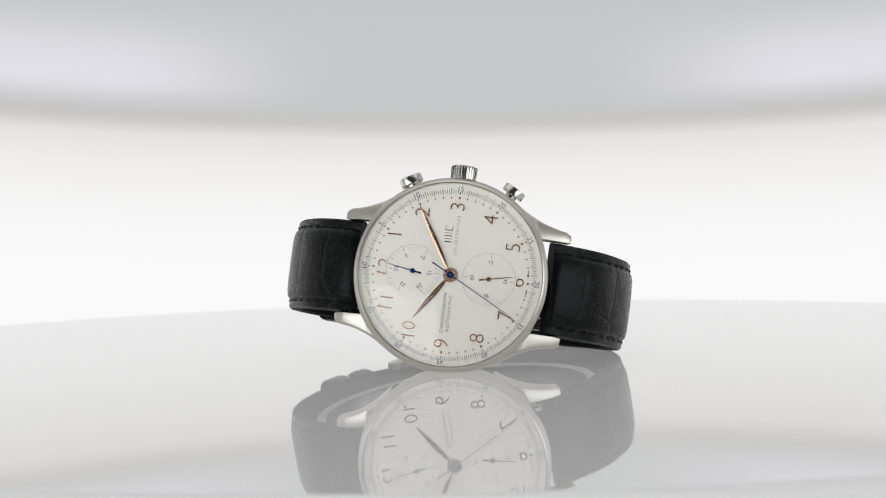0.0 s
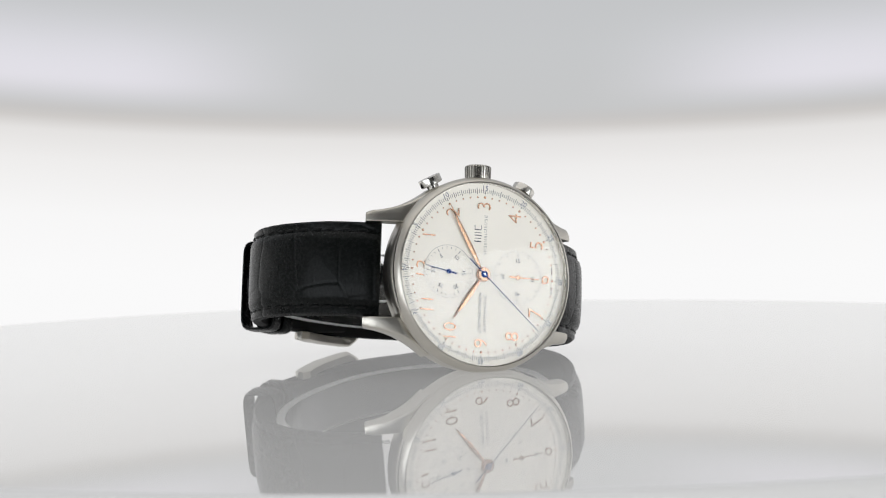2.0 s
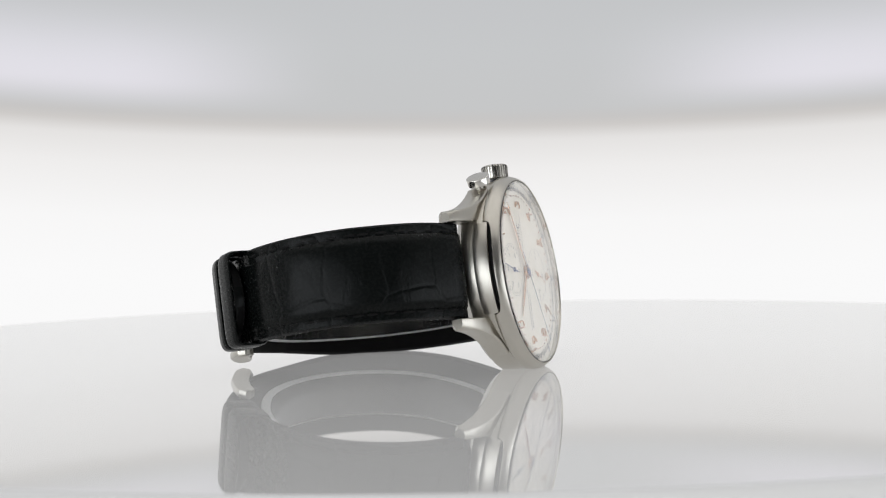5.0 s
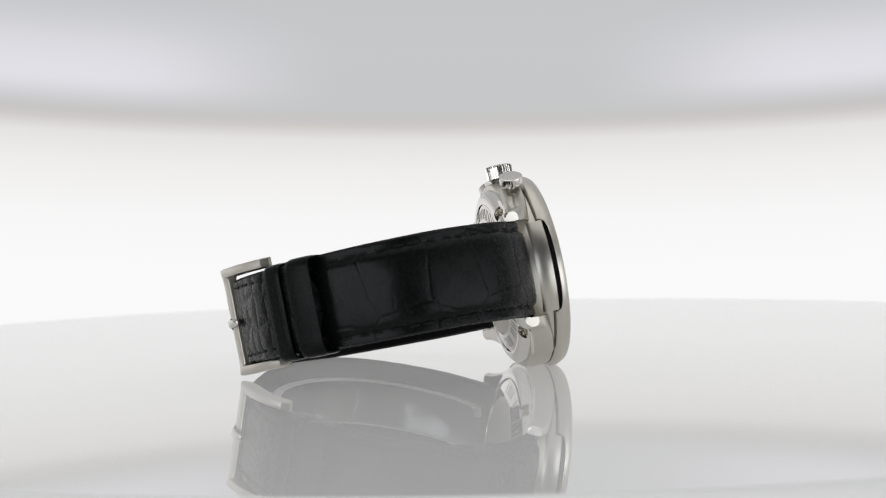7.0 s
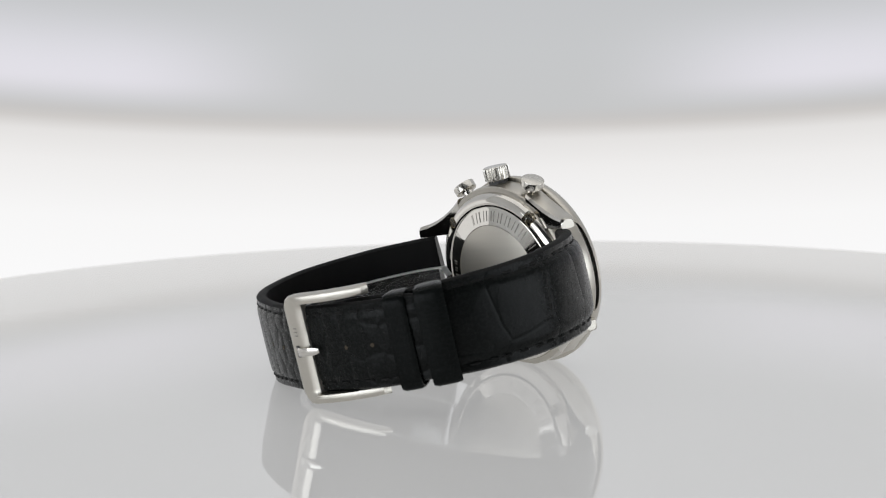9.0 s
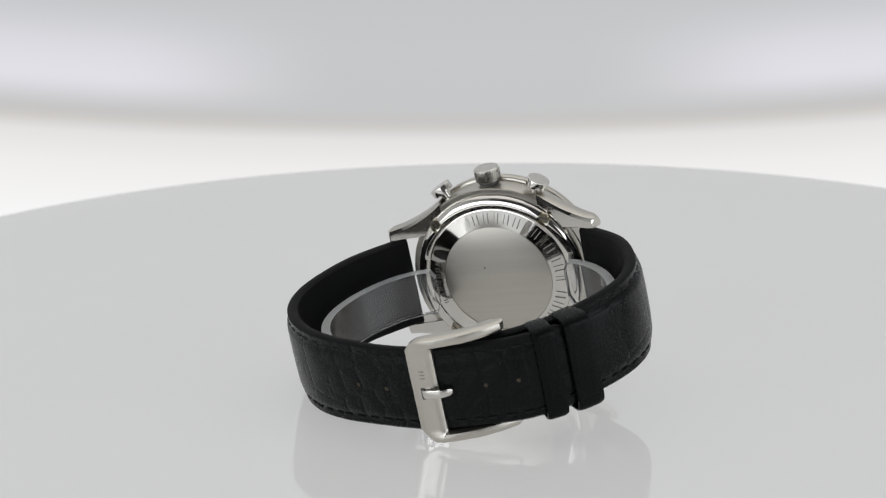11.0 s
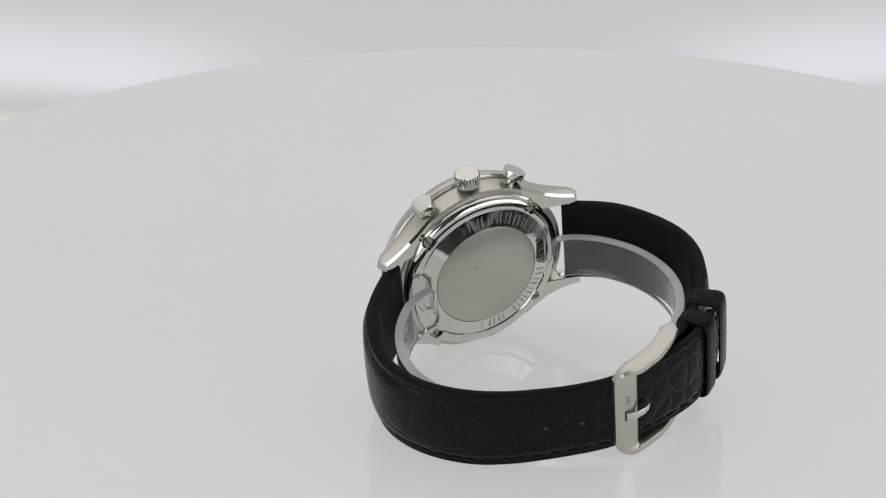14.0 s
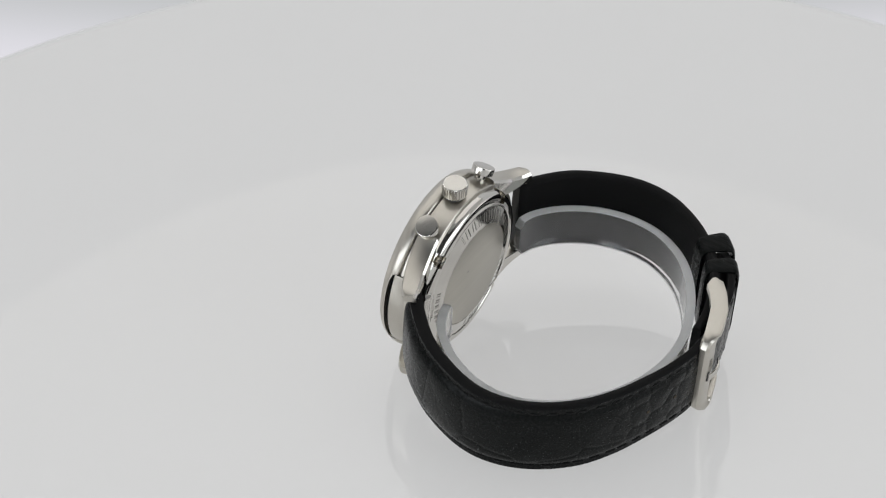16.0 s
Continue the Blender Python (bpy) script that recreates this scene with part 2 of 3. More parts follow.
def part(name, bm, material, parent, label="", smooth=35):
    return finish(name, bm, material, parent, label, smooth)


def shared(name, me, parent, m):
    ob = new(name, me)
    ob.parent = parent
    ob.matrix_basis = m
    return ob


def lathe(profile, n=128, close=False):
    """A solid turned about z from (radius, z) pairs; a radius of 0 closes an end."""
    bm = bmesh.new()
    rings = []
    for r, z in profile:
        if r == 0:
            rings.append([bm.verts.new((0, 0, z))])
        else:
            rings.append([bm.verts.new((r * math.cos(2 * math.pi * i / n), r * math.sin(2 * math.pi * i / n), z)) for i in range(n)])
    pairs = list(zip(rings, rings[1:])) + ([(rings[-1], rings[0])] if close else [])
    for a, b in pairs:
        for i in range(n):
            j = (i + 1) % n
            if len(a) == 1 and len(b) == 1:
                continue
            if len(a) == 1:
                bm.faces.new((a[0], b[i], b[j]))
            elif len(b) == 1:
                bm.faces.new((a[i], a[j], b[0]))
            else:
                bm.faces.new((a[i], a[j], b[j], b[i]))
    return bm


def loft(rings, caps=True, closed_ring=True):
    bm = bmesh.new()
    vs = [[bm.verts.new(p) for p in r] for r in rings]
    n = len(vs[0])
    for a, b in zip(vs, vs[1:]):
        for i in range(n if closed_ring else n - 1):
            j = (i + 1) % n
            bm.faces.new((a[i], a[j], b[j], b[i]))
    if caps:
        bm.faces.new(vs[0][::-1])
        bm.faces.new(vs[-1])
    return bm


def block(x0, x1, y0, y1, z0, z1, bevel=0.0, segments=2):
    bm = bmesh.new()
    bmesh.ops.create_cube(bm, size=1, matrix=Matrix.Translation(((x0 + x1) / 2, (y0 + y1) / 2, (z0 + z1) / 2)) @ Matrix.Diagonal((x1 - x0, y1 - y0, z1 - z0, 1)))
    if bevel:
        bmesh.ops.bevel(bm, geom=bm.edges[:], offset=bevel, segments=segments, affect="EDGES", profile=0.6)
    return bm


def prism(outline, z0, z1, bevel=0.0):
    """An outline in x and y, raised from z0 to z1."""
    bm = bmesh.new()
    lo = [bm.verts.new((x, y, z0)) for x, y in outline]
    hi = [bm.verts.new((x, y, z1)) for x, y in outline]
    n = len(lo)
    bm.faces.new(lo[::-1])
    top = bm.faces.new(hi)
    for i in range(n):
        j = (i + 1) % n
        bm.faces.new((lo[i], lo[j], hi[j], hi[i]))
    if bevel:
        bmesh.ops.bevel(bm, geom=list(top.edges), offset=bevel, segments=1, affect="EDGES")
    return bm


def moved(bm, m):
    bmesh.ops.transform(bm, matrix=m, verts=bm.verts)
    return bm


def join_into(bm, other):
    me = bpy.data.meshes.new("piece")
    other.to_mesh(me)
    other.free()
    bm.from_mesh(me)
    bpy.data.meshes.remove(me)
    return bm


def spline(points, step=1.0):
    """A smooth line through the points, in even steps."""
    pts = [Vector(p) for p in points]
    dense = []
    for i in range(len(pts) - 1):
        p0 = pts[i - 1] if i else 2 * pts[0] - pts[1]
        p1, p2 = pts[i], pts[i + 1]
        p3 = pts[i + 2] if i + 2 < len(pts) else 2 * pts[-1] - pts[-2]
        for k in range(24):
            u = k / 24
            dense.append(0.5 * ((2 * p1) + (p2 - p0) * u + (2 * p0 - 5 * p1 + 4 * p2 - p3) * u ** 2 + (3 * p1 - p0 - 3 * p2 + p3) * u ** 3))
    dense.append(pts[-1])
    lengths = [0.0]
    for a, b in zip(dense, dense[1:]):
        lengths.append(lengths[-1] + (b - a).length)
    n = max(2, round(lengths[-1] / step))
    out, j = [], 0
    for i in range(n + 1):
        s = lengths[-1] * i / n
        while j < len(dense) - 2 and lengths[j + 1] < s:
            j += 1
        f = (s - lengths[j]) / max(1e-9, lengths[j + 1] - lengths[j])
        out.append(dense[j].lerp(dense[j + 1], f))
    return out, lengths[-1]


def along(points):
    """Tangent and outward normal in the x-z plane at each point of a line round the wrist."""
    rows = []
    for i, p in enumerate(points):
        a, b = points[max(0, i - 1)], points[min(len(points) - 1, i + 1)]
        t = (b - a).normalized()
        nrm = Vector((-t.y, t.x))
        if nrm.dot(p - Vector((0, -33))) < 0:
            nrm = -nrm
        rows.append((p, t, nrm))
    return rows


def letters(name, text, height, material, parent, m, raise_by=0.0, align="CENTER", label="", space=1.0, thin=0.0):
    """Text as a mesh: reading along local x, standing along local y. height is that of a capital."""
    cu = bpy.data.curves.new(name, "FONT")
    cu.body, cu.size, cu.align_x, cu.align_y = text, height / 0.70 * MM, align, "CENTER"
    cu.offset = -thin * height * MM
    cu.extrude, cu.space_character, cu.resolution_u = raise_by * MM, space, 3
    ob = bpy.data.objects.new(name, cu)
    me = bpy.data.meshes.new_from_object(ob)
    bpy.data.objects.remove(ob)
    me.name = name
    me.materials.clear()
    me.materials.append(material)
    t = new(name, me)
    t.parent = parent
    t.matrix_basis = m
    if label:
        tagged(t, label)
    return t


def on_dial(x, y, z, turn=0.0):
    """A pose on the dial, text reading towards the crown; turn: degrees clockwise."""
    return Matrix.Translation((x * MM, y * MM, z * MM)) @ Matrix.Rotation(radians(90 - turn), 4, "Z")


def at_clock(r, a):
    return -r * math.cos(radians(a)), r * math.sin(radians(a))


# ---------------------------------------------------------------- the booth
TABLE_R = 0.1915


def build_booth():
    def panel(name, x0, x1, y0, y1, z0, z1, material, label):
        ob = finish(name, block(x0, x1, y0, y1, z0, z1), material, None, "", 0, 1)
        return tagged(ob, label, name.split("_")[0], "", "structure")
    panel("floor", -0.8, 0.8, -1.0, 0.62, -0.17, -0.15, FLOOR_WHITE, "white matt floor of the photo booth")
    panel("ceiling", -0.8, 0.8, -1.0, 0.62, 0.80, 0.82, FLOOR_WHITE, "white matt ceiling of the photo booth")
    panel("wall_left", -0.82, -0.8, -1.0, 0.62, -0.15, 0.80, FLOOR_WHITE, "white matt side wall of the photo booth")
    panel("wall_right", 0.8, 0.82, -1.0, 0.62, -0.15, 0.80, FLOOR_WHITE, "white matt side wall of the photo booth")
    panel("wall_front", -0.8, 0.8, -1.02, -1.0, -0.15, 0.80, CLOTH_GREY, "dark grey cloth wall behind the camera")
    panel("wall_back", -0.8, 0.8, 0.60, 0.62, -0.15, 0.80, FLOOR_WHITE, "white matt rear wall of the photo booth")
    # curved backdrop: its edge lies on a circle that leans towards the camera
    radius, thick = 0.42, 0.004
    rings = []
    for k in range(49):
        a = radians(-62 + 124 * k / 48)
        for_ring = []
        for r, z in ((radius, -0.19), (radius, 0.0), (radius, 0.62), (radius + thick, 0.62), (radius + thick, 0.0), (radius + thick, -0.19)):
            for_ring.append((r * math.sin(a), r * math.cos(a) - radius, z))
        rings.append(for_ring)
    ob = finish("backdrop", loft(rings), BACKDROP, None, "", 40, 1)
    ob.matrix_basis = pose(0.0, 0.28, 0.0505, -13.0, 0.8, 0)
    tagged(ob, "curved white backdrop with painted glow and a soft grey upper half", "backdrop", "", "structure")


def build_turntable():
    base = new("turntable")
    r = TABLE_R * 1000
    # the edge is rounded over gently
    shoulder = [(r - 7 + 7 * math.sin(radians(a)), -4 + 4 * math.cos(radians(a))) for a in range(0, 91, 6)]
    prof = [(0, 0.0), (r - 7.2, 0.0)] + shoulder + [(r - 0.2, -6.6), (r - 1.0, -7.6), (r - 2, -8), (0, -8)]
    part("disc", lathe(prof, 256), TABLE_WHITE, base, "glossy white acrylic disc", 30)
    part("hub", lathe([(0, -8.0), (40, -8.0), (40, -9), (38, -30), (0, -30)], 64), FLOOR_WHITE, base, "white round hub under the disc")
    return tagged(base, "round glossy white acrylic turntable under the watch", "turntable")


# ---------------------------------------------------------------- the watch
POINTERS = {}


def build_case(watch):
    band = [(0, -1.95), (19.75, -1.95), (19.9, -2.1), (20.0, -3.2), (20.0, -5.4), (19.85, -6.75), (19.65, -6.95), (0, -6.95)]
    case = part("case", lathe(band, 160), STEEL_BRUSHED, watch, "brushed steel case band with four lugs", 22)
    for sx in (-1, 1):
        for sy in (-1, 1):
            rings = []
            for k in range(13):
                u = k / 12
                x = 11.0 + 13.0 * u
                outer = 17.6 - 10.3 * u + 5.0 * u * u
                inner = 10.05 if x > 13 else 9.0
                top = -2.1 - 0.6 * u - 3.7 * u ** 2.1
                bottom = -6.95 - 0.4 * u - 2.5 * u ** 1.7
                if k == 12:
                    top, bottom, outer = top - 0.5, bottom + 0.35, outer - 0.35
                c = 0.35 if k < 12 else 0.55
                ring = [(inner + c * .4, bottom), (outer - 2 * c, bottom), (outer - c * .3, bottom + 1.3 * c), (outer, bottom + 2.0 * c),
                        (outer, top - 1.6 * c), (outer - c * .4, top - .6 * c), (outer - 1.5 * c, top), (inner + c * .4, top), (inner, top - .4 * c), (inner, bottom + .4 * c)]
                lean = 0.42 if k == 12 else 0.0
                rings.append([(sx * (x - lean + lean * (z - (top + bottom) / 2)), sy * y, z) for y, z in ring])
            lug = part("lug", loft(rings), STEEL_BRUSHED, case, "", 28)
            # the underside is polished
            lug.data.materials.append(STEEL_POLISHED)
            for p in lug.data.polygons:
                p.material_index = 1 if p.normal.z < -0.5 else 0
        bar = lathe([(0, -10.0), (0.55, -10.0), (0.55, 10.0), (0, 10.0)], 20)
        moved(bar, Matrix.Translation((sx * 21.8, 0, -8.6)) @ Matrix.Rotation(radians(90), 4, "X"))
        part("spring_bar", bar, STEEL_POLISHED, case)
        # the band stands higher between the lugs; the slot up to the bezel has its shade painted black
        ledge, recess = [], []
        for k in range(17):
            ang = radians(-27.6 + 55.2 * k / 16)
            top = -0.5 + 0.85 * (1 - abs(20 * math.sin(ang) / 9.4) ** 7)
            ledge.append([(sx * r * math.cos(ang), r * math.sin(ang), z) for r, z in ((19.25, -4.4), (19.95, -4.4), (20.35, -3.6), (20.46, -1.1), (20.42, -0.95), (20.25, -0.86), (19.25, -0.9))])
            recess.append([(sx * r * math.cos(ang), r * math.sin(ang), z) for r, z in ((19.0, -1.98), (19.7, -1.98), (19.7, top), (19.0, min(top, -0.12)))])
        part("end_ledge", loft(ledge), STEEL_BRUSHED, case, "", 25)
        part("end_groove", loft(recess), RECESS_SHADE, case, "recess between bezel and strap, its shade painted black", 20)
    return case


def build_bezel(watch):
    prof = [(19.25, -1.9), (19.9, -1.9), (20.45, -1.75), (20.62, -1.5), (20.65, -0.8), (20.58, -0.2), (20.42, 0.25), (19.95, 1.2), (19.7, 1.5), (19.5, 1.6), (19.36, 1.4), (19.36, 0.0), (19.25, -0.2)]
    rings = []
    for k in range(240):
        ang = 2 * math.pi * k / 240
        y, ring = 20 * math.sin(ang), []
        edge = -0.7 + 0.8 * (1 - abs(y / 9.4) ** 7) if abs(y) < 9.3 else -9.0
        for q, (r, z) in enumerate(prof):
            if z < edge and r > 19.5:
                r, z = min(r, float(np.interp(edge, (-0.8, -0.2, 0.25, 1.2), (20.65, 20.58, 20.42, 19.95))) - 0.02 * (7 - q)), edge - 0.004 * (7 - q)
            elif q == 0 and edge > -1:
                z = -0.22
            ring.append((r * math.cos(ang), r * math.sin(ang), z))
        rings.append(ring)
    bm = loft(rings + [rings[0]], False)
    bmesh.ops.remove_doubles(bm, verts=bm.verts, dist=1e-5)
    part("bezel", bm, STEEL_BRUSHED, watch, "thin rounded satin steel bezel", 50)
    part("rehaut", lathe([(19.36, 1.4), (19.1, 0.0), (19.1, -0.25), (19.36, -0.25)], 160, True), STEEL_POLISHED, watch, "narrow polished inner ring")
    part("groove", lathe([(0, -1.8), (19.85, -1.8), (19.85, -2.0), (0, -2.0)], 128), STEEL_SHADED, watch, "joint under the bezel, its shade painted dark")
    ob = part("crystal", lathe([(0, 2.05), (6, 2.02), (12, 1.9), (17, 1.7), (19.0, 1.55), (19.3, 1.45), (19.3, 1.05), (12, 1.42), (6, 1.55), (0, 1.58)], 128), CRYSTAL, watch, "clear slightly domed sapphire crystal", 60)
    ob.visible_shadow = False


def ring_mesh(bm, cx, cy, r, w, z, h, n=96):
    a = lathe([(r - w / 2, z - h), (r - w / 2, z), (r + w / 2, z), (r + w / 2, z - h)], n)
    return join_into(bm, moved(a, Matrix.Translation((cx, cy, 0))))


def tick(bm, r0, r1, a, w, z, h=0.03, cx=0.0, cy=0.0):
    ca, sa = -math.cos(radians(a)), math.sin(radians(a))
    px, py = -sa, ca
    lo, hi = [], []
    for r, s in ((r0, -1), (r1, -1), (r1, 1), (r0, 1)):
        x, y = cx + ca * r + px * s * w / 2, cy + sa * r + py * s * w / 2
        lo.append(bm.verts.new((x, y, z - h)))
        hi.append(bm.verts.new((x, y, z)))
    bm.faces.new(hi)
    for i in range(4):
        j = (i + 1) % 4
        bm.faces.new((lo[i], lo[j], hi[j], hi[i]))


def trim_to_counter(num, x, y):
    """The counters cut into the feet of the numerals beside them."""
    cx = -8.0 if x < 0 else 8.1
    turn = num.matrix_basis.copy()
    back = turn.inverted()
    for v in num.data.vertices:
        p = turn @ v.co
        d = Vector((p.x - cx * MM, p.y))
        if d.length < 5.85 * MM:
            d *= 5.85 * MM / d.length
            v.co = back @ Vector((cx * MM + d.x, d.y, p.z))


def build_dial(watch):
    dial = part("dial", lathe([(0, 0.0), (10, 0.0), (19.15, 0.0), (19.15, -0.5), (0, -0.5)], 128), DIAL_WHITE, watch, "silvery white dial with rose gold numerals")
    # applied numerals
    for k in range(1, 13):
        a = 30 * k
        x, y = at_clock({6: 14.2, 12: 13.9}.get(k, 14.5), a)
        num = letters("numeral", str(k), 3.15 if k < 10 else 2.95, ROSE_GOLD, dial, on_dial(x, y, 0.12), 0.12, "CENTER", "raised rose gold numeral", 1.0, 0.026)
        if k in (6, 12):
            trim_to_counter(num, x, y)
    # minute dots
    small = lathe([(0, 0.14), (0.12, 0.12), (0.19, 0.04), (0.2, -0.05), (0, -0.05)], 10)
    dot = part("minute_dot", small, ROSE_GOLD, dial)
    dot.matrix_basis = Matrix.Translation((*[c * MM for c in at_clock(16.35, 6)], 0))
    for k in range(2, 61):
        x, y = at_clock(16.35, 6 * k)
        grow = 1.45 if k % 5 == 0 else 1.0
        ob = shared("minute_dot", dot.data, dial, Matrix.Translation((x * MM, y * MM, 0)) @ Matrix.Scale(grow, 4))
    # outer scale in quarter seconds
    bm = bmesh.new()
    for k in range(240):
        a = 1.5 * k
        if k % 20 == 0:
            tick(bm, 17.05, 17.62, a, 0.2, 0.035)
        elif k % 4 == 0:
            tick(bm, 17.05, 18.25, a, 0.13, 0.035)
        else:
            tick(bm, 17.25, 18.0, a, 0.1, 0.035)
    scale = part("outer_scale", bm, PRINT_GREY, dial, "fine printed quarter-second scale", 0)
    tagged(scale, kind="stuff")
    for k in range(1, 13):
        a = 30 * k
        x, y = at_clock(18.2, a)
        letters("scale_number", str(5 * k), 1.05, PRINT_BLUE, dial, on_dial(x, y, 0.035, a), 0.0, "CENTER", "small dark printed number")
    # counters
    for cx, nums, full in ((-8.0, (5, 10, 15, 20, 25, 30), 30), (8.1, (15, 30, 45, 60), 60)):
        rim = bmesh.new()
        ring_mesh(rim, cx, 0, 5.55, 0.07, 0.03, 0.03)
        part("counter_edge", rim, PRINT_PALE, dial, "thin pale edge of the counter", 0)
        bm = bmesh.new()
        count = 30 if full == 30 else 12
        for k in range(count):
            a = 360 / count * k
            major = (k % 5 == 0) if full == 30 else (k % 3 == 0)
            tick(bm, 4.45 if major else 4.75, 5.2, a, 0.1 if major else 0.07, 0.04, 0.04, cx, 0)
        sub = part("counter", bm, PRINT_GREY, dial, "printed counter ring with fine strokes", 0)
        bm = bmesh.new()
        for k in range(9):
            ring_mesh(bm, cx, 0, 0.9 + 0.42 * k, 0.03, 0.012, 0.02, 64)
        part("counter_grooves", bm, DIAL_WHITE, dial, "finely grooved silvery counter", 0)
        for v in nums:
            a = 360 * v / full
            dx, dy = at_clock(3.5, a)
            letters("counter_number", str(v), 0.85, PRINT_GREY, dial, on_dial(cx + dx, dy, 0.04, a), 0.0)
    # maker's mark as plain shapes, then the readable words
    bm = bmesh.new()
    for y0, y1 in ((-1.7, -1.48), (-1.0, -0.88), (-0.4, -0.22), (0.2, 0.32), (0.8, 0.98)):
        join_into(bm, block(-2.2, -0.6, 8.5 + y0, 8.5 + y1, 0.0, 0.03))
    for x0 in (-2.2, -0.72):
        join_into(bm, block(x0, x0 + 0.12, 8.5 + 1.05, 8.5 + 1.85, 0.0, 0.03))
    part("maker_mark", bm, PRINT_GREY, dial, "dark printed mark of thin bars", 0)
    bm = bmesh.new()
    for k in range(12):
        y = 8.4 - 4.2 + k * 0.72
        join_into(bm, block(0.0, 0.72, y, y + 0.06, 0.0, 0.03))
        join_into(bm, block(0.0, 0.72, y + 0.3, y + 0.36, 0.0, 0.03))
    part("maker_line", bm, PRINT_GREY, dial, "row of small dark printed bars", 0)
    letters("dial_word", "CHRONOGRAPH", 0.72, PRINT_GREY, dial, on_dial(-0.50, -8.15, 0.035), 0.0, space=1.12)
    letters("dial_word", "AUTOMATIC", 0.72, PRINT_GREY, dial, on_dial(0.70, -8.15, 0.035), 0.0, space=1.42)
    bm = bmesh.new()
    for k in range(5):
        for y in (1.35, -2.75):
            join_into(bm, block(16.05, 16.35, y + k * 0.30, y + k * 0.30 + 0.16, 0.0, 0.03))
    part("small_print", bm, PRINT_GREY, dial, "tiny dark printed bars at the foot of the dial", 0)
    return dial


def leaf(length, width, back, z, thick=0.09):
    """A leaf-shaped hand along +x with a ridge."""
    n = 18
    pts = []
    for i in range(n + 1):
        u = i / n
        w = 0.16 + (width - 0.16) * math.sin(math.pi * min(1, u ** 0.8)) ** 1.1
        pts.append((back + (length - back) * u, w / 2 * (1 if u < 1 else 0.15)))
    bm = bmesh.new()
    ridge = [bm.verts.new((x, 0, z + thick)) for x, w in pts]
    left = [bm.verts.new((x, w, z)) for x, w in pts]
    right = [bm.verts.new((x, -w, z)) for x, w in pts]
    for i in range(n):
        bm.faces.new((ridge[i], ridge[i + 1], left[i + 1], left[i]))
        bm.faces.new((right[i], right[i + 1], ridge[i + 1], ridge[i]))
        bm.faces.new((left[i], left[i + 1], right[i + 1], right[i]))
    return bm


def boss(bm, r, z0, z1, hole=0.0):
    prof = [(hole, z0), (r, z0), (r, z1 - 0.08), (r - 0.08, z1), (hole, z1)]
    return join_into(bm, lathe(prof, 32, hole > 0))


def turned(a):
    """Turn of a hand that lies along +x, to the clock angle a."""
    return Matrix.Rotation(radians(180 - a), 4, "Z")


def build_pointers(watch):
    b = boss(leaf(11.9, 1.05, 0.6, 0.30), 1.55, 0.25, 0.50)
    part("hour_hand", b, ROSE_GOLD, watch, "leaf-shaped rose gold hour hand").matrix_basis = turned(304.6)
    b = boss(leaf(16.3, 0.95, 0.6, 0.55), 1.35, 0.5, 0.74)
    part("minute_hand", b, ROSE_GOLD, watch, "long leaf-shaped rose gold minute hand").matrix_basis = turned(59.7)
    b = prism([(-4.6, 0.13), (0, 0.10), (16.9, 0.045), (16.9, -0.045), (0, -0.10), (-4.6, -0.13)], 0.84, 0.92)
    boss(b, 0.72, 0.74, 1.0)
    hand = part("chronograph_hand", b, BLUE_STEEL, watch, "thin blued steel sweep hand")
    pin = lathe([(0, 1.04), (0.18, 1.04), (0.22, 0.99), (0, 0.99)], 16)
    part("pin", pin, STEEL_POLISHED, hand)
    POINTERS["sweep"] = hand
    b = prism([(-1.9, 0.22), (-1.9, -0.22), (-0.3, -0.13), (0, -0.12), (5.3, -0.06), (5.3, 0.06), (0, 0.12), (-0.3, 0.13)], 0.2, 0.27)
    boss(b, 0.52, 0.1, 0.36)
    part("counter_hand", b, BLUE_STEEL, watch, "small blued steel minute counter hand").matrix_basis = Matrix.Translation((-8.0 * MM, 0, 0)) @ turned(9.6)
    b = prism([(-2.0, 0.2), (-2.0, -0.2), (-0.3, -0.12), (0, -0.12), (5.0, -0.06), (5.0, 0.06), (0, 0.12), (-0.3, 0.12)], 0.2, 0.27)
    boss(b, 0.52, 0.1, 0.36)
    POINTERS["second"] = part("seconds_hand", b, ROSE_GOLD, watch, "small rose gold running seconds hand")


def build_crown(watch):
    n, rings = 28, []
    for y, r, d in ((20.55, 2.3, 0), (20.75, 2.75, 0.3), (23.1, 2.85, 0.3), (23.4, 2.72, 0.2), (23.55, 2.5, 0.0), (23.6, 2.4, 0.0), (23.62, 1.2, 0.0)):
        ring = []
        for i in range(n * 4):
            a = 2 * math.pi * i / (n * 4)
            rr = r - (d if i % 4 in (0, 1) else 0)
            ring.append((rr * math.cos(a), y, rr * math.sin(a) - 3.6))
        rings.append(ring)
    crown = part("crown", loft(rings), STEEL_SATIN, watch, "fluted steel crown", 25)
    stem = lathe([(0, 18.0), (2.1, 18.0), (2.1, 20.6), (0, 20.6)], 32)
    moved(stem, Matrix.Translation((0, 0, -3.6)) @ Matrix.Rotation(radians(-90), 4, "X"))
    part("crown_tube", stem, STEEL_SHADED, crown)


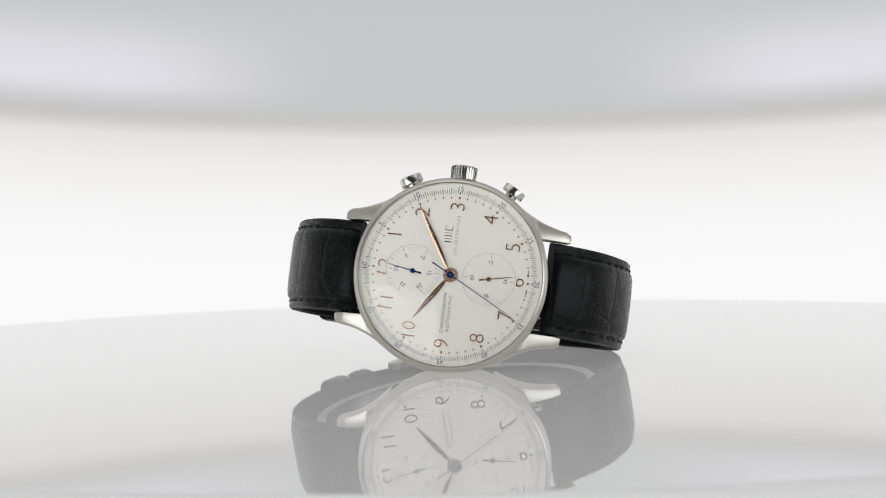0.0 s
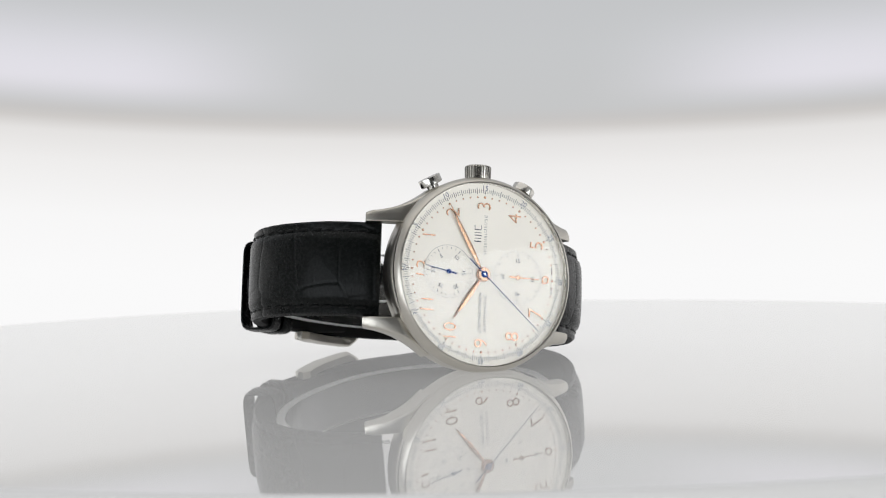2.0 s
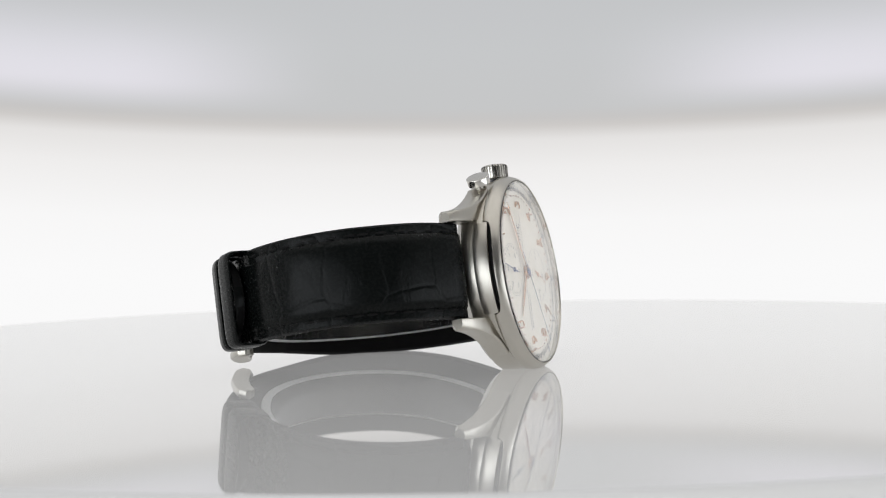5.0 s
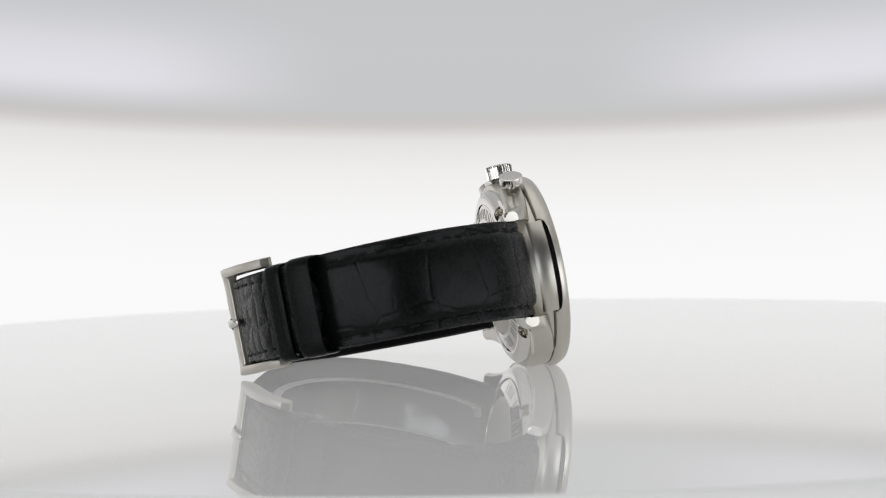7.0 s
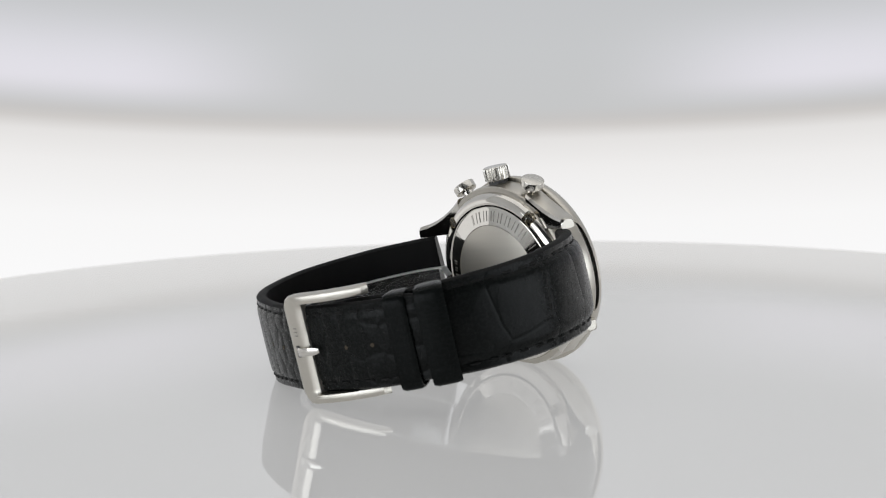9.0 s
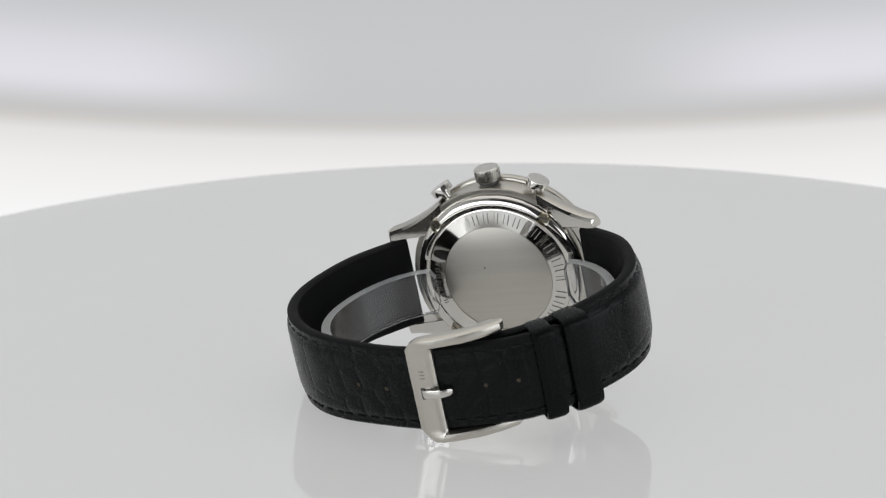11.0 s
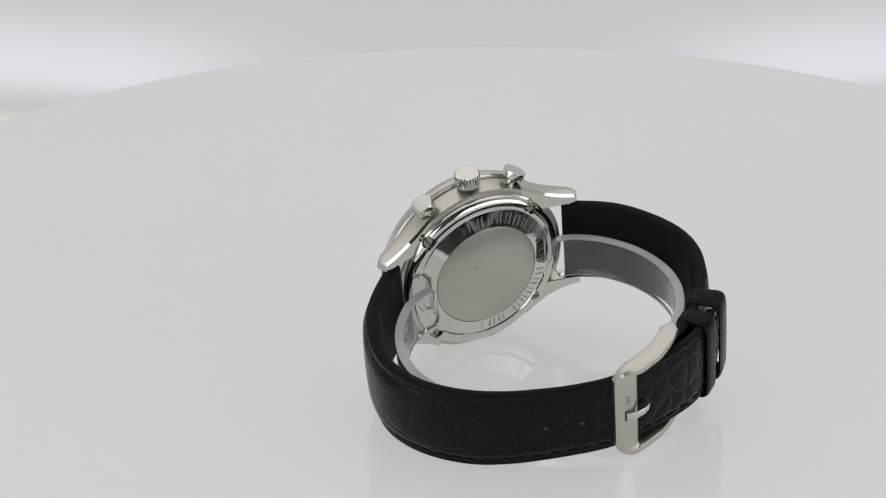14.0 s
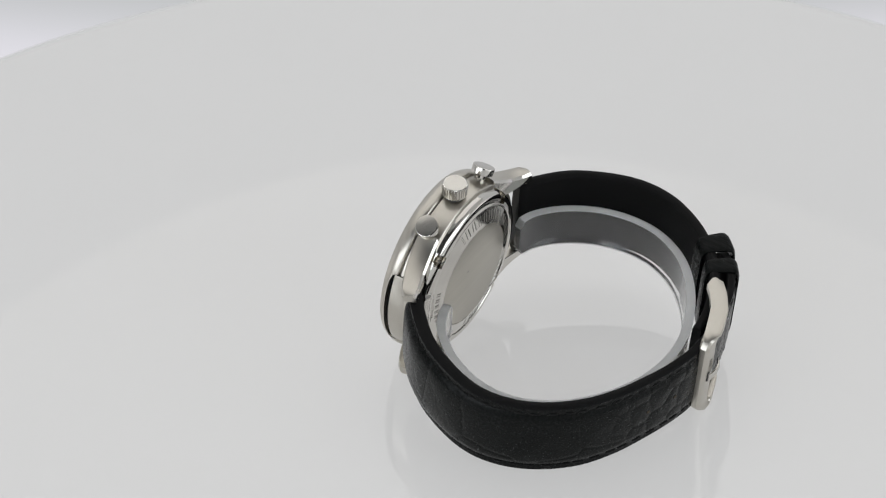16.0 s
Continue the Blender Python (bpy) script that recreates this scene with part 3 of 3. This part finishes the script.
def build_pushers(watch):
    for sx in (-1, 1):
        turn = Matrix.Translation((0, 0, -3.9)) @ Matrix.Rotation(radians(-29.5 * sx), 4, "Z") @ Matrix.Rotation(radians(-90), 4, "X")
        cap = lathe([(0, 21.35), (2.2, 21.35), (2.42, 21.5), (2.45, 22.95), (2.41, 23.04), (2.33, 23.09), (2.25, 23.1), (0, 23.1)], 48)
        pusher = part("pusher", moved(cap, turn), STEEL_SATIN, watch, "round flat steel push button", 30)
        stem = lathe([(0, 17.0), (1.9, 17.0), (1.9, 19.6), (1.25, 19.6), (1.25, 21.4), (0, 21.4)], 32)
        part("stem", moved(stem, turn), STEEL_POLISHED, pusher)


def build_back(watch):
    shoulder = [(16.35 + 2.3 * math.sin(radians(a)), -7.15 - 1.68 * math.cos(radians(a))) for a in range(90, -1, -10)]
    prof = [(0, -6.9), (18.75, -6.9)] + shoulder + [(16.0, -8.81), (15.92, -8.72), (15.85, -8.62), (15.75, -8.65), (15.66, -8.7), (15.56, -8.72), (12.2, -9.594), (12.1, -9.62), (12.0, -9.4), (0, -9.4)]
    back = part("case_back", lathe(prof, 160), STEEL_POLISHED, watch, "polished steel case back with an engraved ring", 30)
    part("back_plate", lathe([(0, -9.3), (11.95, -9.3), (11.95, -9.6), (11.85, -9.66), (0, -9.66)], 128), STEEL_BACK, back, "brushed steel centre plate")
    # engraved ring of letters, each a plain bar; gaps between the words
    def strokes(half, gap):
        bm = block(-gap - 0.13, -gap + 0.13, -half, half, -0.04, 0.04)
        return join_into(bm, block(gap - 0.09, gap + 0.09, -half, half, -0.04, 0.04))

    def ring_pose(r, degrees, w):
        ang = radians(degrees)
        return Matrix.Translation((r * math.cos(ang) * MM, r * math.sin(ang) * MM, (-9.62 + (r - 12.1) * 0.26) * MM)) @ Matrix.Rotation(ang - math.pi / 2, 4, "Z") @ Matrix.Rotation(0.255, 4, "X") @ Matrix.Diagonal((w, 1, 1, 1))

    first = part("letter_bar", strokes(1.12, 0.52), ENGRAVED, back, "engraved bars", 0)
    a, begun = 71.0, False
    for w in [0.35, 1, 0.9, 0.8, 0.9, 1, 1.05, 0.9, 0.35, 1.1, 1, 1.05, 0.8, None, 1.3, 1.05, 0.9, 1.0, 1.05, None, 1.0, 1.1, 0.2]:
        if w is None:
            a += 7.0
            continue
        m = ring_pose(13.95, a, w)
        if begun:
            shared("letter_bar", first.data, back, m)
        else:
            first.matrix_basis, begun = m, True
        a += 9.5 + 3.0 * (w - 0.9)
    digit = part("number_bar", strokes(0.55, 0.28), ENGRAVED, back, "engraved bars", 0)
    for k in range(7):
        m = ring_pose(14.0, 17 - 6.2 * k, 1.0)
        if k:
            shared("number_bar", digit.data, back, m)
        else:
            digit.matrix_basis = m
    plate_dent = lathe([(0, -9.69), (0.12, -9.685), (0.2, -9.66), (0, -9.6)], 10)
    part("dent", moved(plate_dent, Matrix.Translation((2.6, 2.7, 0))), STEEL_SHADED, back)
    # four screws in notches cut into the rim
    spots = ((-12.3, 12.6), (12.4, 12.8), (-12.3, -12.1), (12.7, -11.9))
    cutters = bmesh.new()
    for x, y in spots:
        ang = math.atan2(y, x)
        slab = block(-1.35, 3.2, -1.35, 1.35, -12.0, -7.5, 0.3, 2)
        join_into(cutters, moved(slab, Matrix.Translation((x, y, 0)) @ Matrix.Rotation(ang, 4, "Z")))
    tool = finish("cutter", cutters, STEEL_SHADED, None, "", 0)
    cut = back.modifiers.new("notches", "BOOLEAN")
    cut.object, cut.operation, cut.solver = tool, "DIFFERENCE", "EXACT"
    bpy.context.view_layer.update()
    me = bpy.data.meshes.new_from_object(back.evaluated_get(bpy.context.evaluated_depsgraph_get()))
    back.modifiers.clear()
    back.data = me
    bpy.data.objects.remove(tool)
    me.set_sharp_from_angle(angle=radians(30))
    for x, y in spots:
        head = lathe([(0, -7.3), (1.1, -7.3), (1.1, -8.05), (0.98, -8.15), (0, -8.15)], 24)
        screw = part("screw", moved(head, Matrix.Translation((x, y, 0))), SCREW, back, "small warm-toned steel screw")
        slot = moved(block(-1.0, 1.0, -0.14, 0.14, -8.18, -8.1), Matrix.Translation((x, y, 0)) @ Matrix.Rotation(radians(20 + 40 * (x > 0)), 4, "Z"))
        part("slot", slot, STEEL_SHADED, screw)


# lines round the wrist in x and z, from lug to end
SHORT_LINE = [(-20.2, -7.4), (-23.5, -9.3), (-29.9, -15.1), (-34.1, -22.4), (-36.4, -30.0), (-36.0, -37.2), (-33.3, -43.8), (-29.3, -49.6), (-24.4, -54.2), (-18.0, -58.2), (-10.8, -60.3), (-5.2, -60.9)]
LONG_LINE = [(20.2, -7.4), (23.4, -9.7), (29.9, -16.6), (34.1, -24.7), (36.0, -32.3), (35.1, -39.5), (31.7, -46.5), (26.4, -52.5), (20.2, -56.7), (13.5, -59.8), (6.9, -62.2), (-0.5, -63.7), (-8.5, -63.4), (-19.4, -61.1), (-26.5, -56.8), (-31.8, -51.9)]


def strap_section(hw, pad, thin):
    e = thin
    half = [(0.0, 1.0 + pad), (hw * 0.35, 0.98 + pad * 0.98), (hw * 0.6, 0.96 + pad * 0.86), (hw - 2.75, 0.93 + pad * 0.5), (hw - 2.1, 0.66 + pad * 0.05), (hw - 1.4, 0.74), (hw - 0.5, 0.72), (hw - 0.08, 0.35),
            (hw, -0.2), (hw - 0.1, -0.8), (hw - 0.5, -1.12)]
    half = [(y, p * e) for y, p in half]
    inner = [(hw * 0.5, -1.2 * e)]
    right = half + inner
    return right + [(0, -1.2 * e)] + [(-y, p) for y, p in reversed(right)][:-1]


def sweep_strap(line, pads, half_widths, centre_y, thins, tail=False):
    pts, total = spline(line, 0.9)
    rows = along(pts)
    bm = bmesh.new()
    uv = bm.loops.layers.uv.new("UVMap")
    rings = []
    n = len(rows)
    for i, (p, t, nr) in enumerate(rows):
        s = total * i / (n - 1)
        u = i / (n - 1)
        interp = lambda table: float(np.interp(u, [a for a, b in table], [b for a, b in table]))
        hw, pad, cy, th = interp(half_widths), interp(pads), interp(centre_y), interp(thins)
        end = 1.0
        if tail and s > total - 7:
            end = math.sqrt(max(0.02, 1 - ((s - total + 7) / 7.2) ** 2))
        if i == 0:
            pad, th = pad * 0.6, th * 0.75
        ring = []
        for y, off in strap_section(hw, pad, th):
            q = p + nr * off
            ring.append((bm.verts.new((q.x, cy + y * end, q.y)), s, y))
        rings.append(ring)
    m = len(rings[0])
    for a, b in zip(rings, rings[1:]):
        for i in range(m):
            j = (i + 1) % m
            f = bm.faces.new((a[i][0], a[j][0], b[j][0], b[i][0]))
            f.material_index = 1 if 6 <= i <= m - 8 else 0
            for loop, src in zip(f.loops, (a[i], a[j], b[j], b[i])):
                loop[uv].uv = (src[1] * MM, src[2] * MM)
    bm.faces.new([v[0] for v in rings[0]][::-1])
    bm.faces.new([v[0] for v in rings[-1]])
    return bm, rows, total, (half_widths, centre_y, thins)


def stitches(strap, rows, total, tables, start, stop, sides=(-1, 1), name="stitch"):
    half_widths, centre_y, thins = tables
    me = None
    s, pitch = start, 3.3
    n = len(rows)
    while s < stop:
        i = min(n - 1, max(0, round(s / total * (n - 1))))
        p, t, nr = rows[i]
        u = i / (n - 1)
        hw = float(np.interp(u, [a for a, b in half_widths], [b for a, b in half_widths]))
        cy = float(np.interp(u, [a for a, b in centre_y], [b for a, b in centre_y]))
        th = float(np.interp(u, [a for a, b in thins], [b for a, b in thins]))
        for sy in sides:
            q = p + nr * (0.68 * th)
            tx, nz = Vector((t.x, 0, t.y)), Vector((nr.x, 0, nr.y))
            ty = nz.cross(tx)
            m = Matrix(((tx.x, ty.x, nz.x, q.x * MM), (tx.y, ty.y, nz.y, (cy + sy * (hw - 1.75)) * MM), (tx.z, ty.z, nz.z, q.y * MM), (0, 0, 0, 1)))
            if me is None:
                bm = lathe([(0, -1.15), (0.2, -1.0), (0.3, -0.4), (0.3, 0.4), (0.2, 1.0), (0, 1.15)], 8)
                moved(bm, Matrix.Rotation(radians(90), 4, "Y"))
                ob = part(name, bm, THREAD, strap)
                ob.matrix_basis, me = m, ob.data
            else:
                shared(name, me, strap, m)
        s += pitch


def loop_band(line, s0, s1, total_rows, total, hw, cy, inner, outer, thick):
    """A leather keeper: a closed band round the strap between arc lengths s0 and s1."""
    n = len(total_rows)
    rings = []
    for k in range(7):
        s = s0 + (s1 - s0) * k / 6
        i = s / total * (n - 1)
        a, b = int(i), min(n - 1, int(i) + 1)
        f = i - a
        p = total_rows[a][0].lerp(total_rows[b][0], f)
        nr = total_rows[a][2].lerp(total_rows[b][2], f).normalized()
        edge = 0.22 if k in (0, 6) else 0.0
        ring = []
        for grow, back in ((thick - edge, False), (0.0 + edge, True)):
            loop = []
            w, o, q = hw + grow, outer + grow, inner - grow
            for k2 in range(32):
                th = 2 * math.pi * k2 / 32
                ca, sa = math.cos(th), math.sin(th)
                y = w * math.copysign(abs(ca) ** 0.22, ca)
                z = (o + q) / 2 + (o - q) / 2 * math.copysign(abs(sa) ** 0.42, sa)
                v = p + nr * z
                loop.append((v.x, cy + y, v.y))
            ring.append(loop)
        rings.append(ring)
    bm = bmesh.new()
    vs = [[[bm.verts.new(c) for c in loop] for loop in ring] for ring in rings]
    m = len(vs[0][0])
    for a, b in zip(vs, vs[1:]):
        for side in (0, 1):
            for i in range(m):
                j = (i + 1) % m
                bm.faces.new((a[side][i], a[side][j], b[side][j], b[side][i]))
    for ring in (vs[0], vs[-1]):
        for i in range(m):
            j = (i + 1) % m
            bm.faces.new((ring[0][i], ring[0][j], ring[1][j], ring[1][i]))
    uv = bm.loops.layers.uv.new("UVMap")
    for f in bm.faces:
        for loop in f.loops:
            loop[uv].uv = (loop.vert.co.x * MM, loop.vert.co.y * MM)
    return bm


def build_straps(watch):
    widths_s = [(0, 9.95), (0.15, 10.0), (0.6, 9.7), (0.9, 8.9), (1, 8.2)]
    cy_s = [(0, 0.0), (0.1, 0.35), (0.3, 0.75), (0.6, 0.8), (1, 1.1)]
    th_s = [(0, 1.5), (0.1, 1.45), (0.3, 1.3), (1, 1.05)]
    bm, rows, total, tables = sweep_strap(SHORT_LINE, [(0, 0.45), (0.1, 0.75), (0.3, 0.55), (0.55, 0.25), (1, 0.0)], widths_s, cy_s, th_s)
    short = part("buckle_strap", bm, LEATHER, watch, "black embossed leather strap half with a buckle", 40)
    short.data.materials.append(LINING)
    stitches(short, rows, total, tables, 4.0, total * 0.62)
    widths_l = [(0, 9.95), (0.12, 9.95), (0.35, 9.55), (0.45, 9.5), (0.62, 8.9), (1, 8.8)]
    cy_l = [(0, 0.0), (0.35, 0.2), (0.62, 1.0), (1, 1.0)]
    th_l = [(0, 1.5), (0.08, 1.45), (0.25, 1.3), (0.6, 1.1), (1, 1.0)]
    bm, rows_l, total_l, tables_l = sweep_strap(LONG_LINE, [(0, 0.45), (0.08, 0.75), (0.22, 0.55), (0.4, 0.2), (1, 0.0)], widths_l, cy_l, th_l, True)
    long_strap = part("long_strap", bm, LEATHER, watch, "black embossed leather strap half with punched holes", 40)
    long_strap.data.materials.append(LINING)
    stitches(long_strap, rows_l, total_l, tables_l, 4.0, total_l - 8)
    # punched holes along the middle
    me = None
    n = len(rows_l)
    for x_at in (26.2, 20.1, 13.5, 7.2, -13.6, -20.0):
        i = min(range(n // 3, n), key=lambda k: abs(rows_l[k][0].x - x_at))
        p, t, nr = rows_l[i]
        q = p + nr * (1.3 if x_at > 0 else 1.12)
        tx, nz = Vector((t.x, 0, t.y)), Vector((nr.x, 0, nr.y))
        ty = nz.cross(tx)
        m = Matrix(((tx.x, ty.x, nz.x, q.x * MM), (tx.y, ty.y, nz.y, 1.1 * MM), (tx.z, ty.z, nz.z, q.y * MM), (0, 0, 0, 1)))
        if me is None:
            ob = part("hole", lathe([(0, 0.0), (0.26, 0.02), (0.42, 0.0), (0.46, -0.1), (0.46, -0.4), (0, -0.4)], 16), HOLE, long_strap, "punched hole showing brown leather")
            ob.matrix_basis, me = m, ob.data
        else:
            shared("hole", me, long_strap, m)
    # two keepers round both layers
    for x_mid, half, hw, lift in ((-22.9, 2.0, 9.1, 0.0), (-27.9, 2.5, 9.3, 0.2)):
        i = min(range(len(rows)), key=lambda k: abs(rows[k][0].x - x_mid) + (0 if rows[k][0].y < -45 else 50))
        s = total * i / (len(rows) - 1)
        band = loop_band(SHORT_LINE, s - half, s + half, rows, total, hw, 0.6, -1.6 - lift, 4.6 + lift, 0.75)
        part("keeper", band, LEATHER_PLAIN, short, "black leather strap loop", 40)


def build_buckle(watch):
    """Flat steel frame with curved side arms and a tongue."""
    def depth(x):
        return float(np.interp(x, [-17.4, -14.0, -10.3, -6.0, -3.0, 0.9], [-57.7, -60.7, -62.95, -64.4, -65.2, -65.1]))

    def section(outer, inner, half, slope):
        """A rounded bar section between an outer and an inner edge, both given in x and y."""
        (xo, yo), (xi, yi) = outer, inner
        n = Vector((-math.sin(slope), 0, -math.cos(slope)))
        ring = []
        for f, g in ((0.0, 0.55), (0.12, 0.92), (0.3, 1.0), (0.72, 1.0), (0.92, 0.93), (1.0, 0.6), (1.0, -0.6), (0.9, -1.0), (0.12, -1.0), (0.0, -0.55)):
            x, y = xo + (xi - xo) * f, yo + (yi - yo) * f
            q = Vector((x, y, depth(x))) + n * (half * g)
            ring.append(tuple(q))
        return ring

    def arm(sign, centre):
        rows = []
        for k in range(13):
            u = k / 12
            x = -17.3 + 12.0 * u
            half = 1.85 * (1.0 if u > 0.1 else math.sqrt(max(0.1, 1 - ((0.1 - u) / 0.105) ** 2)))
            rows.append(section((x, centre + sign * 1.0), (x, centre - sign * 1.0), half, radians(52 * (1 - u) ** 1.1)))
        return rows
    bar = [((-3.6, 12.6), (-4.6, 10.6), 1.75), ((-1.9, 12.5), (-4.65, 10.58), 1.45), ((-0.3, 11.6), (-4.65, 10.4), 1.25), ((0.6, 10.4), (-4.6, 9.9), 1.1), ((0.7, 9.0), (-4.6, 9.0), 1.05),
           ((0.7, 1.0), (-4.6, 1.0), 1.05), ((0.7, -6.6), (-4.6, -6.9), 1.05), ((0.4, -7.4), (-4.6, -7.4), 1.1), ((-0.5, -8.6), (-4.65, -7.75), 1.25), ((-2.0, -9.8), (-4.65, -7.85), 1.45), ((-3.7, -9.9), (-4.6, -7.88), 1.75)]
    rings = arm(1, 11.6) + [section(a, b, h, 0.0) for a, b, h in bar] + arm(-1, -8.9)[::-1]
    buckle = part("buckle", loft(rings), STEEL_BRUSHED, watch, "satin steel pin buckle with curved side arms", 32)
    bm = bmesh.new()
    for k in range(3):
        join_into(bm, block(-2.5, -1.5, 4.2 + 0.75 * k, 4.42 + 0.75 * k, -66.3, -66.2))
    part("stamp", bm, ENGRAVED, buckle, "small stamped bars", 0)
    rings = []
    for x, z, w, h in ((-1.5, -66.3, 0.8, 0.25), (-2.0, -66.7, 0.85, 0.25), (-3.8, -66.9, 0.85, 0.28), (-5.6, -66.6, 0.8, 0.3), (-6.9, -65.95, 0.7, 0.28), (-7.4, -65.5, 0.4, 0.18)):
        rings.append([(x, 1.1 + w * a, z + h * b) for a, b in ((-1, -.5), (-.6, -1), (.6, -1), (1, -.5), (1, .5), (.6, 1), (-.6, 1), (-1, .5))])
    part("tongue", loft(rings), STEEL_SATIN, buckle, "satin steel tongue", 40)
    slot = block(-2.1, -1.2, -0.1, 2.3, -66.42, -65.9, 0.1, 1)
    part("tongue_slot", slot, STEEL_SHADED, buckle)


def build_watch():
    watch = new("wristwatch")
    build_case(watch)
    build_bezel(watch)
    build_dial(watch)
    build_pointers(watch)
    build_crown(watch)
    build_pushers(watch)
    build_back(watch)
    build_straps(watch)
    build_buckle(watch)
    return tagged(watch, "steel chronograph wristwatch on black leather strap, standing on its side", "watch")


def build_cuff():
    """A clear springy cuff inside the strap that keeps it round."""
    line, total = spline([(-15.9, -10.9), (-20.5, -12.6), (-25.6, -17.2), (-29.6, -24.0), (-31.2, -31.5), (-30.4, -38.5), (-27.0, -45.2), (-21.5, -50.6), (-14.0, -55.0), (-5.0, -57.8),
                          (4.0, -57.8), (12.5, -55.2), (20.0, -50.6), (26.0, -44.4), (29.4, -37.0), (29.6, -29.6), (27.0, -22.0), (22.3, -15.8), (17.6, -12.8), (13.4, -11.8)], 1.0)
    rows = along(line)

    def strip(low, high, w, c):
        rings = []
        for i, (p, t, nr) in enumerate(rows):
            u = i / (len(rows) - 1)
            edge = min(u, 1 - u) * total
            k = 1.0 if edge > 1.2 else math.sqrt(max(0.3, 1 - (1 - edge / 1.2) ** 2 * 0.6))
            lo, hi = -1.1 + low * k, -1.1 + high * k
            ring = []
            for y, off in ((lo + c, -w), (hi - c, -w), (hi, -w + c), (hi, w - c), (hi - c, w), (lo + c, w), (lo, w - c), (lo, -w + c)):
                q = p + nr * off
                ring.append((q.x, y, q.y))
            rings.append(ring)
        return loft(rings)
    cuff = new("display_cuff")
    part("band", strip(-4.7, 4.8, 0.9, 0.05), CLEAR, cuff, "clear plastic band", 40)
    part("edge", strip(4.81, 5.03, 0.96, 0.1), CUT_EDGE, cuff, "frosted cut edge", 40)
    part("edge", strip(-4.95, -4.71, 0.98, 0.1), CUT_EDGE, cuff, "frosted cut edge", 40)
    return tagged(cuff, "clear bent plastic cuff inside the leather strap", "cuff")


build_booth()
turntable = build_turntable()
watch = build_watch()
cuff = build_cuff()


def motions():
    times = [0.5 * k for k in range(33)]
    walk(turntable, [(t, table_pose(t)) for t in times])
    walk(watch, [(t, table_pose(t) @ STAND) for t in times])
    walk(cuff, [(t, table_pose(t) @ STAND) for t in times])
    every = [2.0 * k for k in range(9)]
    walk(POINTERS["sweep"], [(t, turned(208.5 + 6.0 * t)) for t in every])
    walk(POINTERS["second"], [(t, Matrix.Translation((8.1 * MM, 0, 0)) @ turned(168.5 + 5.7 * t)) for t in every])


motions()
